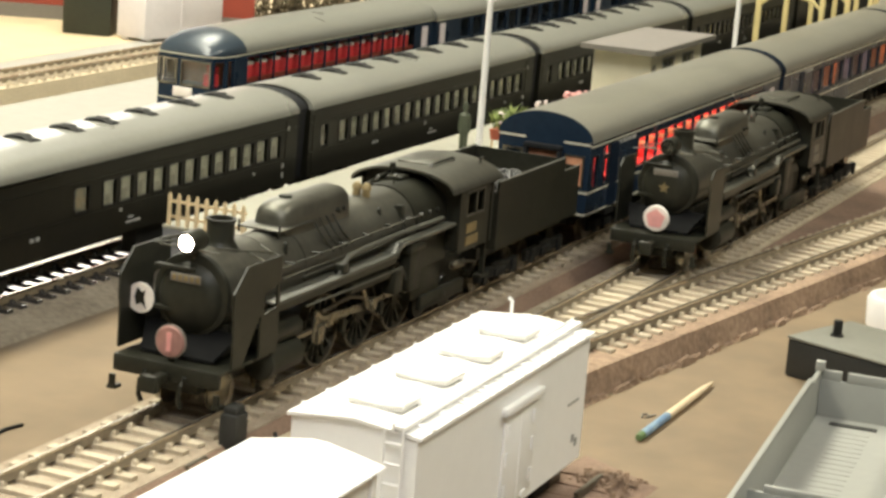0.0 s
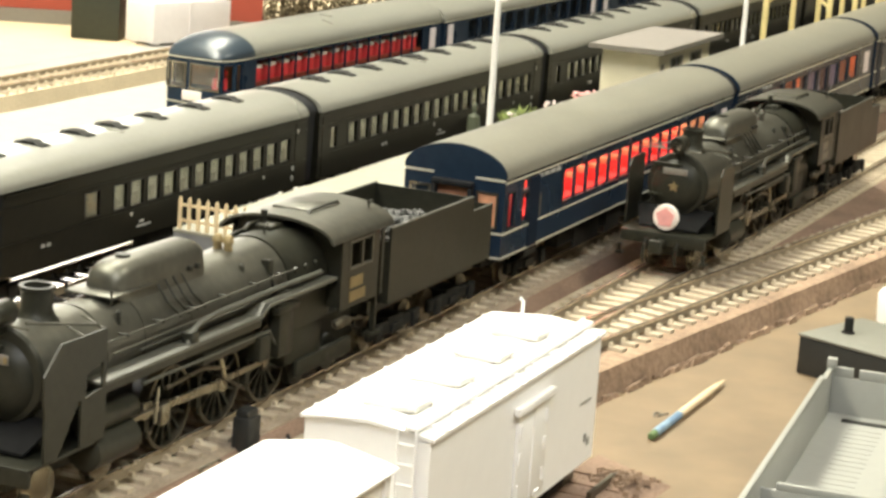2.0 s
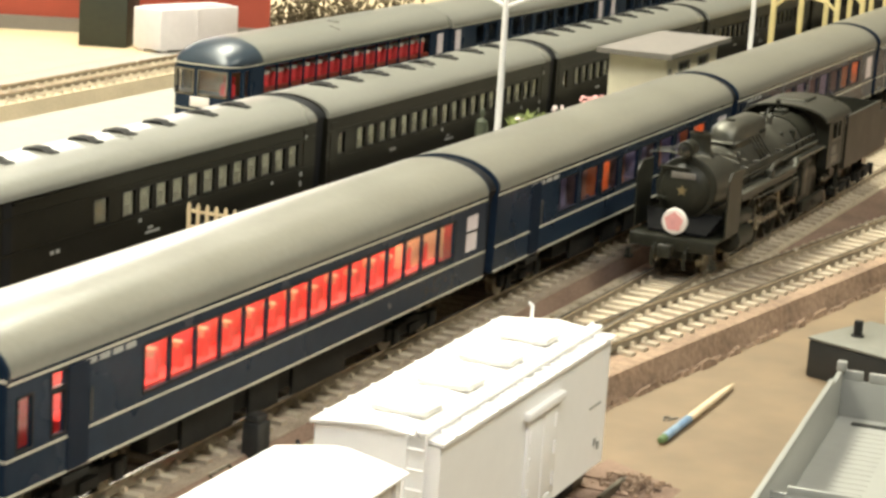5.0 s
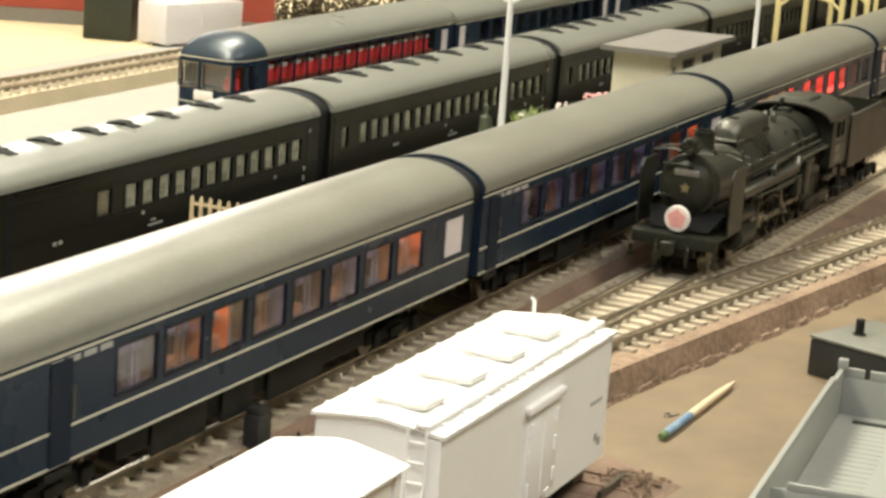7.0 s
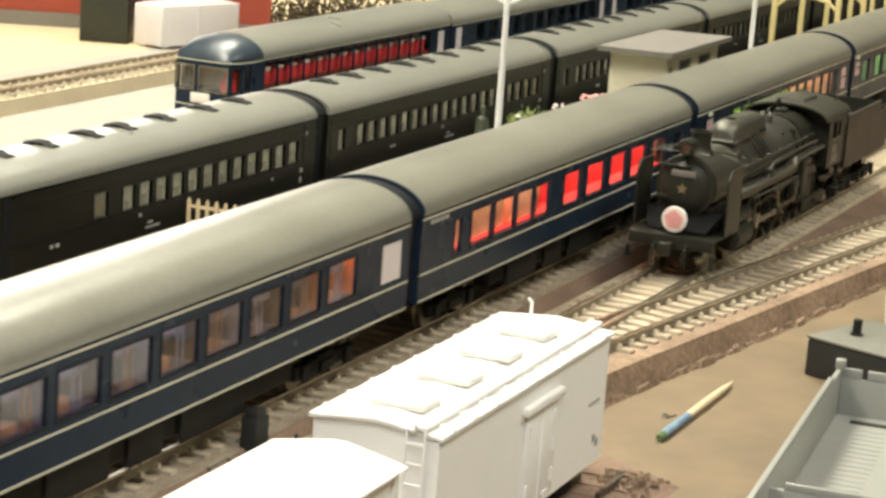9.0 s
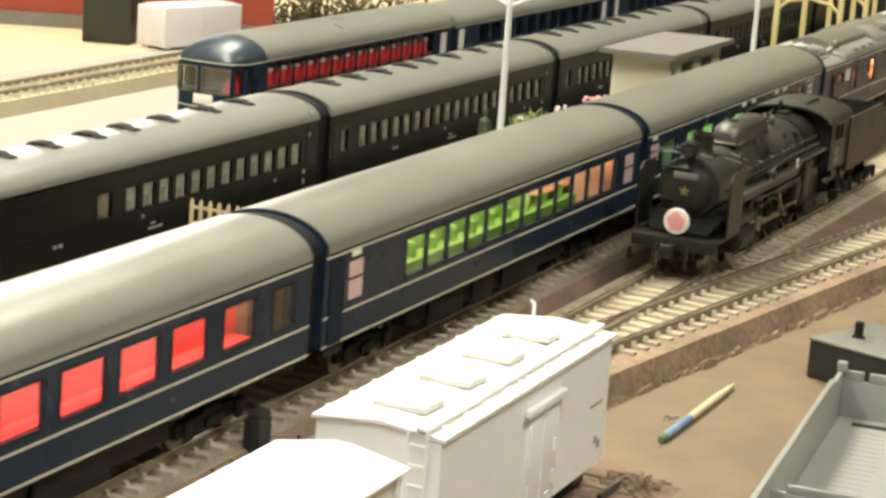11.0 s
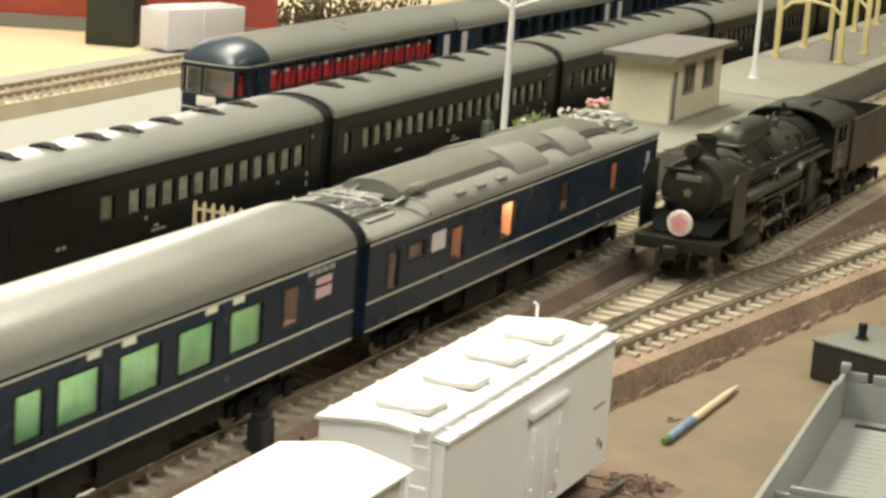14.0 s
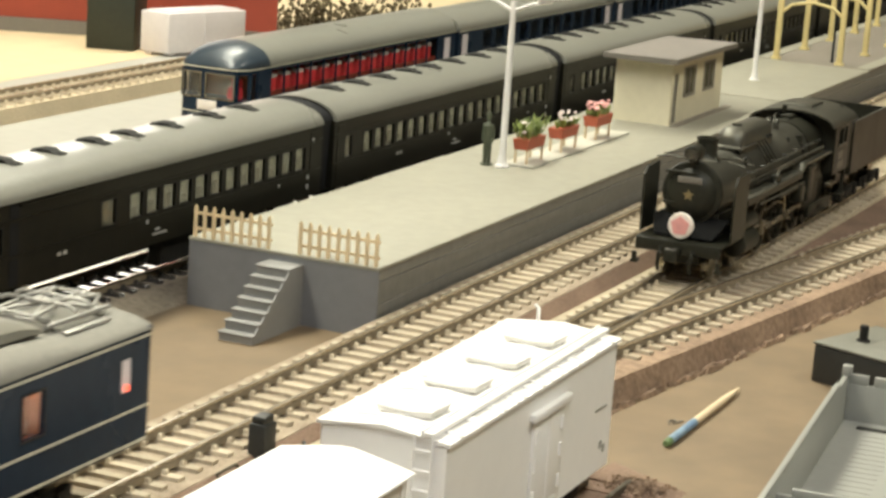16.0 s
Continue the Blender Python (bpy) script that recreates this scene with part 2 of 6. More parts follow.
ORANGEWALL = mat("bright_orange_partition", (0.72, 0.19, 0.045), 0.7, vary=0.2, grain=200, stain=70)
LILACINSIDE = mat("lilac_grey_berth_board", (0.34, 0.31, 0.38), 0.6, vary=0.3, grain=200, stain=80)
HEADREST = mat("white_headrest_cloth", (0.70, 0.64, 0.60), 0.7, vary=0.1)
PALESTONE = mat("pale_stone_slab", (0.50, 0.48, 0.41), 0.7, vary=0.08, grain=250, stain=30)
PINKPETAL = mat("pink_flower", (0.72, 0.38, 0.36), 0.6, vary=0.25, grain=400, stain=200)
OLIVEBLIND = mat("olive_grey_blind", (0.46, 0.44, 0.35), 0.7, vary=0.22, grain=200, stain=60, each=0.2)
BROWNBLIND = mat("brown_blind", (0.17, 0.135, 0.10), 0.7, vary=0.2, grain=200, stain=60)
FAINTSTRIP = glow("faint_coach_light_strip", (0.80, 0.74, 0.95), 0.85)
MIDSTRIP = glow("soft_coach_light_strip", (1.0, 0.88, 0.66), 12.5)
GREENSTRIP = glow("seat_coach_light_strip", (1.0, 0.84, 0.60), 7.6)

# ---- small kit for meshes; lengths in millimetres ----
K = 0.001


class Shape:
    def __init__(self):
        self.v, self.f = [], []

    def box(self, x0, x1, y0, y1, z0, z1):
        n = len(self.v)
        self.v += [(x, y, z) for x in (x0, x1) for y in (y0, y1) for z in (z0, z1)]
        self.f += [tuple(n + i for i in q) for q in ((0, 1, 3, 2), (4, 6, 7, 5), (0, 4, 5, 1), (2, 3, 7, 6), (0, 2, 6, 4), (1, 5, 7, 3))]
        return self

    def loft(self, rings, closed=True, caps=True):
        n = len(self.v)
        c = len(rings[0])
        for r in rings:
            self.v += [tuple(p) for p in r]
        for i in range(len(rings) - 1):
            for j in range(c if closed else c - 1):
                a, b = n + i * c + j, n + i * c + (j + 1) % c
                self.f.append((a, b, b + c, a + c))
        if caps and closed:
            self.f.append(tuple(n + j for j in reversed(range(c))))
            self.f.append(tuple(n + (len(rings) - 1) * c + j for j in range(c)))
        return self

    def prism(self, profile, x0, x1):
        """A profile of (y, z), run along x."""
        return self.loft([[(x0, y, z) for y, z in profile], [(x1, y, z) for y, z in profile]])

    def slab(self, outline, y0, y1):
        """An outline of (x, z), run along y."""
        return self.loft([[(x, y0, z) for x, z in outline], [(x, y1, z) for x, z in outline]])

    def plate(self, outline, z0, z1):
        """An outline of (x, y), run along z."""
        return self.loft([[(x, y, z0) for x, y in outline], [(x, y, z1) for x, y in outline]])

    def turned(self, axis, centre, stations, seg=24):
        """Rings (distance along the axis, radius) round an axis through centre."""
        rings = []
        for d, r in stations:
            ring = []
            for k in range(seg):
                a = 2 * math.pi * k / seg
                u, w = r * math.cos(a), r * math.sin(a)
                p = {"x": (d, u, w), "y": (w, d, u), "z": (u, w, d)}[axis]
                ring.append(tuple(c + q for c, q in zip(centre, p)))
            rings.append(ring)
        return self.loft(rings)

    def rod(self, points, r, seg=8):
        pts = [Vector(p) for p in points]
        rings = []
        for i, p in enumerate(pts):
            d = (pts[min(i + 1, len(pts) - 1)] - pts[max(i - 1, 0)]).normalized()
            side = d.cross(Vector((0, 0, 1)) if abs(d.z) < 0.9 else Vector((1, 0, 0))).normalized()
            up = side.cross(d)
            rings.append([p + r * (math.cos(2 * math.pi * k / seg) * side + math.sin(2 * math.pi * k / seg) * up) for k in range(seg)])
        return self.loft(rings)

    def holed(self, x0, x1, z0, z1, y0, y1, holes):
        """A wall in the xz plane, one sheet with thickness, with rectangular openings (xa, xb, za, zb) right through it."""
        xs = sorted({x0, x1, *(v for h in holes for v in h[:2])})
        zs = sorted({z0, z1, *(v for h in holes for v in h[2:])})
        nx, nz = len(xs) - 1, len(zs) - 1

        def solid(i, j):
            if not (0 <= i < nx and 0 <= j < nz):
                return False
            cx, cz = (xs[i] + xs[i + 1]) / 2, (zs[j] + zs[j + 1]) / 2
            return not any(h[0] < cx < h[1] and h[2] < cz < h[3] for h in holes)

        ids = {}

        def vert(i, j, side):
            if (i, j, side) not in ids:
                ids[(i, j, side)] = len(self.v)
                self.v.append((xs[i], (y0, y1)[side], zs[j]))
            return ids[(i, j, side)]

        for i in range(nx):
            for j in range(nz):
                if not solid(i, j):
                    continue
                for side in (0, 1):
                    self.f.append((vert(i, j, side), vert(i + 1, j, side), vert(i + 1, j + 1, side), vert(i, j + 1, side)))
                for (di, dj), (a, b) in (((-1, 0), ((i, j), (i, j + 1))), ((1, 0), ((i + 1, j), (i + 1, j + 1))), ((0, -1), ((i, j), (i + 1, j))), ((0, 1), ((i, j + 1), (i + 1, j + 1)))):
                    if not solid(i + di, j + dj):
                        self.f.append((vert(*a, 0), vert(*b, 0), vert(*b, 1), vert(*a, 1)))
        return self


def mesh_of(name, shape, material, bevel=0.0, smooth=True):
    me = bpy.data.meshes.new(name)
    me.from_pydata([tuple(c * K for c in p) for p in shape.v], [], shape.f)
    bm = bmesh.new()
    bm.from_mesh(me)
    bmesh.ops.recalc_face_normals(bm, faces=bm.faces)
    if bevel:
        sharp = [e for e in bm.edges if len(e.link_faces) == 2 and e.calc_face_angle(0) > radians(50)]
        bmesh.ops.bevel(bm, geom=sharp, offset=bevel * K, segments=2, profile=0.5, affect="EDGES", clamp_overlap=True)
    bm.to_mesh(me)
    bm.free()
    me.materials.append(material)
    if smooth:
        me.shade_smooth()
        me.set_sharp_from_angle(angle=radians(38))
    return me


def part(name, shape, material, parent=None, label="", bevel=0.0, smooth=True, at=None):
    ob = new(name, mesh_of(name, shape, material, bevel, smooth))
    if parent is not None:
        ob.parent = parent
    if at is not None:
        ob.location = tuple(c * K for c in at)
    if label:
        tagged(ob, label)
    return ob


def piece(name, me, parent, at, turn=0.0):
    ob = new(name, me)
    ob.parent = parent
    ob.matrix_basis = pose(at[0] * K, at[1] * K, at[2] * K, 0, 0, turn)
    return ob


def thing(name, label, category, at=(0, 0, 0), turn=0.0, group="", kind=""):
    ob = new(name)
    ob.empty_display_size = 0.02
    ob.matrix_basis = pose(at[0] * K, at[1] * K, at[2] * K, 0, 0, turn)
    return tagged(ob, label, category, group, kind)


def arc(cx, cy, r, a0, a1, n, ry=None):
    ry = r if ry is None else ry
    return [(cx + r * math.cos(radians(a0 + (a1 - a0) * k / n)), cy + ry * math.sin(radians(a0 + (a1 - a0) * k / n))) for k in range(n + 1)]

# ---- room shell and baseboard ----
RAIL_TOP = 11.7
# walls and ceiling are never in view, added only to bounce the light
room = Shape().box(-4200, 6500, -3000, 5000, -920, -900)
tagged(part("floor", room, ROOMFLOOR), "brown floor of the hobby room", "floor", kind="structure")
tagged(part("ceiling", Shape().box(-4200, 6500, -3000, 5000, 1600, 1650), ROOMWALL), "cream ceiling added out of view to bounce light", "ceiling", kind="structure")
for nm, b in (("wall_north", (-4200, 6500, 5000, 5100)), ("wall_south", (-4200, 6500, -3100, -3000)), ("wall_east", (6500, 6600, -3000, 5000)), ("wall_west", (-4300, -4200, -3000, 5000))):
    tagged(part(nm, Shape().box(*b, -900, 1600), ROOMWALL), "plain cream wall added out of view to bounce light", "wall", kind="structure")
# the last two fixtures only house the added fill lamps
for lx, ly, lz, watts in LAMPS:
    fix = thing("overhead_and_fill_fixture", "white fluorescent fixture out of view over the layout", "lamp", (lx * 1000, ly * 1000, lz * 1000 + 25), group="ceiling lights")
    part("housing", Shape().prism([(-130, 0), (-70, 60), (70, 60), (130, 0), (122, 0), (66, 52), (-66, 52), (-122, 0)], -480, 480), LAMPWHITE, fix)
    for y in (-45, 45):
        part("tube", Shape().turned("x", (0, y, 30), [(-450, 13), (450, 13)], 12), TUBE, fix)
    part("hanger", Shape().rod([(0, 0, 58), (0, 0, 1574 - lz * 1000)], 8), LAMPWHITE, fix)
# panel and bracket made up to carry the far glint lamp
wl = thing("far_glint_fixture", "white lamp panel added out of view for roof glints", "lamp", (4060, 3400, 1130), 40)
part("housing", Shape().box(0, 40, -780, 780, -380, 380), LAMPWHITE, wl, bevel=4)
part("bracket", Shape().box(40, 90, -60, 60, -1990, 60), LAMPWHITE, wl)
base = thing("baseboard", "large tan painted plywood baseboard of the layout", "baseboard", kind="structure")
part("board_top", Shape().box(-2700, 3000, -700, 130, -14, 0), BOARD, base, bevel=1.0)
part("pale_board", Shape().box(-2700, 3000, 130.3, 372, -14, 0), PALEBOARD, base, "pale grey board")
part("pale_strip", Shape().box(-2700, 3000, 372.3, 432, -14, 0.3), PALEBOARD, base, "pale grey board")
part("plywood_board", Shape().plate([(-2700, 432.2), (3000, 432.2), (3000, 1300), (-2700, 1300)], -14, 0.4), YELLOWBOARD, base, "yellow plywood board")
for x in (-2500, -800, 1000, 2800):
    for y in (-600, 1200):
        part("leg", Shape().box(x - 30, x + 30, y - 30, y + 30, -900, -14), WOOD, base)

# ---- track ----


def strip(path, lo, hi, z0, z1):
    """A bed along a path of (x, y, heading): lo, hi are offsets (bottom, top) to the near and far side."""
    rings = []
    for x, y, a in path:
        nx, ny = -math.sin(a), math.cos(a)
        rings.append([(x + nx * o, y + ny * o, z) for o, z in ((lo[0], z0), (lo[1], z1), (hi[1], z1), (hi[0], z0))])
    return Shape().loft(rings)


def line_path(fy, x0, x1, step):
    out = []
    n = max(1, round((x1 - x0) / step))
    for k in range(n + 1):
        x = x0 + (x1 - x0) * k / n
        out.append((x, fy(x), math.atan2(fy(x + 1) - fy(x - 1), 2)))
    return out


def sleeper_shape(half=15.0):
    s = Shape()
    s.loft([[(-1.75, -half, -2), (1.75, -half, -2), (1.5, -half, 0), (-1.5, -half, 0)], [(-1.75, half, -2), (1.75, half, -2), (1.5, half, 0), (-1.5, half, 0)]])
    for y in (-8.25, 8.25):
        for o in (-1.9, 1.9):
            s.loft([[(-0.9, y + o - 0.9, 0), (0.9, y + o - 0.9, 0), (0.9, y + o + 0.9, 0), (-0.9, y + o + 0.9, 0)],
                    [(-0.6, y + o - 0.5, 1.1), (0.6, y + o - 0.5, 1.1), (0.6, y + o + 0.5, 1.1), (-0.6, y + o + 0.5, 1.1)]])
    return s


SLEEPER_MESH = mesh_of("sleeper", sleeper_shape(), SLEEPER, smooth=False)
DARK_MESH = mesh_of("sleeper", sleeper_shape(), DARKSLEEPER, smooth=False)


def railway(label, fy, x0, x1, top, near, pitch=8.2, mesh=SLEEPER_MESH, bed=None, straight=True, sides=(-1, 1), skip=None):
    tr = thing("railway_track", label, "track", kind="structure")
    path = line_path(fy, x0, x1, 4000 if straight else 12)
    for side in sides:
        o = side * 8.25
        part("rail", strip(path, (o - 0.5, o - 0.55), (o + 0.5, o + 0.55), top - 0.75, top), RAIL, tr, smooth=False)
        part("rail_web", strip(path, (o - 1.3, o - 0.3), (o + 1.3, o + 0.3), top - 2.5, top - 0.76), RAILSIDE, tr, smooth=False)
    far = Shape()
    proto = sleeper_shape()
    k = 0
    x = x0 + 2
    while x < x1:
        a = math.atan2(fy(x + 1) - fy(x - 1), 2)
        if skip is None or not skip(x):
            jig = random.uniform(-1, 1)
            if near[0] < x < near[1] and k < 300:
                piece("sleeper", mesh, tr, (x + 0.25 * jig, fy(x), top - 2.5), math.degrees(a) + 0.6 * jig)
                k += 1
            else:
                m = pose(x, fy(x), top - 2.5, 0, 0, math.degrees(a))
                n = len(far.v)
                far.v += [tuple(m @ Vector(p)) for p in proto.v]
                far.f += [tuple(n + i for i in f) for f in proto.f]
        x += pitch
    if far.v:
        tagged(part("far_sleepers", far, mesh.materials[0], tr, smooth=False), kind="stuff")
    if bed:
        part("roadbed", strip(path, bed[0], bed[1], 0.02, top - 3.6), bed[2], tr, bed[3], smooth=False)
    return tr


def straight_main(x):
    return 0.0


def straight_black(x):
    return 123.0


def straight_observation(x):
    return 214.5


def straight_far(x):
    return 366.0


def siding(x):
    return -46.5 - 0.012 * (x - 60)


def branch(x):
    u = max(x + 120, 0.0)
    return -44.5 - (0.00055 * u * u if u < 140 else 0.00055 * 140 * 140 + 0.154 * (u - 140))


railway("straight main line of tan sleepers and nickel silver rails on brown roadbed", straight_main, -2650, 2900, RAIL_TOP, (-260, 1100),
        bed=((-20.5, -18.5), (20, 18), BALLAST, "dusty brown ballast"))
soil = thing("ground", "red-brown scattered dirt between the tracks", "ground", kind="structure")
part("dirt_bank", strip(line_path(straight_main, -200, 1800, 4000), (-26.5, -19.0), (-18.6, -18.6), 0.03, RAIL_TOP - 4.0), DIRT, soil, smooth=False)
part("dirt_bank", Shape().plate([(150, -61), (420, -66), (900, -72), (900, -178), (420, -108), (240, -82)], 0.05, RAIL_TOP - 4.4), DIRT, soil, smooth=False)
railway("dark track under the black coaches beside the platform", straight_black, -2600, 2900, 7.0, (-130, 60), mesh=DARK_MESH,
        bed=((-29, -17), (24, 17), ROADGREY, "grey-brown roadbed with sloped edge"))
railway("track under the observation car", straight_observation, -200, 2900, 7.0, (150, 300), bed=((-19, -17), (19, 17), PALECORK, "cream roadbed"))
railway("light track on a cream roadbed at the back", straight_far, -2600, 2900, RAIL_TOP, (200, 560), bed=((-18, -17), (18, 17), PALECORK, "cream roadbed"))
railway("siding beside the main line with a standing engine", siding, -180, 2900, RAIL_TOP - 0.3, (-60, 460),
        bed=((-19, -17), (19, 18), SAND, "pale sandy ballast"))
railway("branch line curving away from the siding over points", branch, -60, 1400, RAIL_TOP, (40, 620), straight=False,
        bed=((-23, -20.5), (17, 16), CORK, "red-brown cork roadbed with crumbling edge"), skip=lambda x: x < 20)

# ---- platform ----
PLAT_X, PLAT_NEAR, PLAT_FAR, PLAT_Z = 18.2, 20.3, 93.0, 24.15
plat = thing("platform", "long station platform with beige paving and grey walls", "platform", kind="structure")
part("core", Shape().box(PLAT_X + 1.2, 1500, PLAT_NEAR + 1.2, PLAT_FAR - 1.2, 0, PLAT_Z - 1.2), PLATWALL, plat)
part("end_wall", Shape().box(PLAT_X + 0.2, PLAT_X + 1.2, PLAT_NEAR + 0.2, PLAT_FAR - 0.2, 0, PLAT_Z - 1.2), PLATEND, plat, "blue-grey end wall")
for k in range(6):
    z0 = 0.1 + k * 3.8
    part("wall_board", Shape().box(PLAT_X + 1.2, 1500, PLAT_NEAR + 0.3 + 0.25 * (k % 2), PLAT_NEAR + 1.2, z0, z0 + 3.65), PLATWALL, plat)
part("paving", Shape().box(PLAT_X, 522, PLAT_NEAR, PLAT_FAR, PLAT_Z - 1.2, PLAT_Z), PLATTOP, plat, bevel=0.25)
part("paving", Shape().box(522.4, 700, PLAT_NEAR, PLAT_FAR, PLAT_Z - 1.2, PLAT_Z + 0.5), PLATTOP, plat, bevel=0.25)
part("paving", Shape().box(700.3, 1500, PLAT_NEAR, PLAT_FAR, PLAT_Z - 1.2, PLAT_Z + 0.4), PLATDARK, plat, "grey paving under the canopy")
part("edge_strip", Shape().box(700.3, 1500, PLAT_NEAR + 0.3, PLAT_NEAR + 9, PLAT_Z + 0.41, PLAT_Z + 0.8), PLATTOP, plat)
part("edge_strip", Shape().box(700.3, 1500, PLAT_FAR - 9, PLAT_FAR - 0.3, PLAT_Z + 0.41, PLAT_Z + 0.8), PLATTOP, plat)

stairs = thing("stairs", "grey plastic stairs of seven steps against the platform end", "stairs", kind="structure")
for k in range(7):
    z1 = 3.0 * (k + 1)
    x = -15.0 + 3.85 * k
    part("step", Shape().box(x + 0.5, PLAT_X + 0.1, 48.9, 60.8, z1 - 3.0, z1 - 0.7), STAIRGREY, stairs, smooth=False)
    part("tread", Shape().box(x, PLAT_X + 0.1 if k == 6 else x + 4.2, 48.2, 61.2, z1 - 0.68, z1 + 0.1), STAIRGREY, stairs, bevel=0.15)
part("stringer", Shape().slab([(-14.7, 0), (PLAT_X + 0.1, 0), (PLAT_X + 0.1, 20.3), (8.6, 20.3), (-14.7, 2.0)], 48.3, 48.88), STAIRGREY, stairs, "solid grey stair side", smooth=False)

# ---- red board and crates at the back ----
wall = thing("backing_board", "brick-red upright board with a grey skirting", "board", (580.0, 540.0, 0.4), turn=-63, kind="structure")
part("panel", Shape().box(-420, 152, 0, 14, 9, 160), REDWALL, wall)
part("skirting", Shape().box(-420, 152, -3, 13.5, 0, 8.9), SHEDTRIM, wall, "grey skirting")
part("sign", Shape().box(-35, 30, -1.2, -0.1, 36, 62), WHITE, wall, "plain white sign")

# crumbs broken from the cork edge of the branch line
edge = Shape()
rnd = random.Random(11)
for k in range(150):
    x = rnd.uniform(-40, 420)
    a = math.atan2(branch(x + 1) - branch(x - 1), 2)
    off = -23.2 - abs(rnd.gauss(0, 0.8))
    px, py = x - math.sin(a) * off, branch(x) + math.cos(a) * off
    l, w, h = rnd.uniform(1.0, 7.0), rnd.uniform(0.4, 1.1), rnd.uniform(0.4, 2.4)
    ca, sa = math.cos(a + rnd.uniform(-0.2, 0.2)), math.sin(a)
    base_ring = [(px + ca * u - sa * v, py + sa * u + ca * v) for u, v in ((-l, -w), (l * 0.7, -w * 1.2), (l, w), (-l * 0.8, w))]
    edge.loft([[(u, v, 0) for u, v in base_ring], [(px + (u - px) * 0.8, py + (v - py) * 0.6, h * rnd.uniform(0.6, 1)) for u, v in base_ring]])
tagged(part("cork_crumbs", edge, CORK, smooth=False), "crumbled brown cork along the roadbed edge", "cork", kind="stuff")

# ---- coaches ----
ROOF_ARC = arc(0, 53.0, 18.7, 0, 180, 24, 9.7)


def bogie(parent, x, top, y_out=12.5):
    b = part("bogie", Shape().box(x - 18, x + 18, -y_out, -y_out + 2, top + 4, top + 8).box(x - 18, x + 18, y_out - 2, y_out, top + 4, top + 8)
             .box(x - 5, x + 5, -y_out, y_out, top + 5, top + 9)
             .box(x - 15, x - 11, -y_out - 1, -y_out, top + 3, top + 8).box(x + 11, x + 15, -y_out - 1, -y_out, top + 3, top + 8)
             .box(x - 4, x + 4, -y_out - 1, -y_out, top + 4, top + 7), UNDER, parent, bevel=0.3)
    for dx in (-13, 13):
        part("wheelset", Shape().turned("y", (x + dx, 0, top + 5.3), [(-9.4, 5.3), (-7.6, 5.3), (-7.5, 6.0), (-7.0, 6.0), (-6.9, 1), (6.9, 1), (7.0, 6.0), (7.5, 6.0), (7.6, 5.3), (9.4, 5.3)], 18), STEEL, b, "dull steel wheelset")
    return b


def roof_shape(x0, x1, crest=62.7, eave=53.0, half=18.7, n=24):
    return Shape().prism([*arc(0, eave, half, 0, 180, n, crest - eave), (-half + 1.5, eave - 0.8), (half - 1.5, eave - 0.8)], x0, x1)


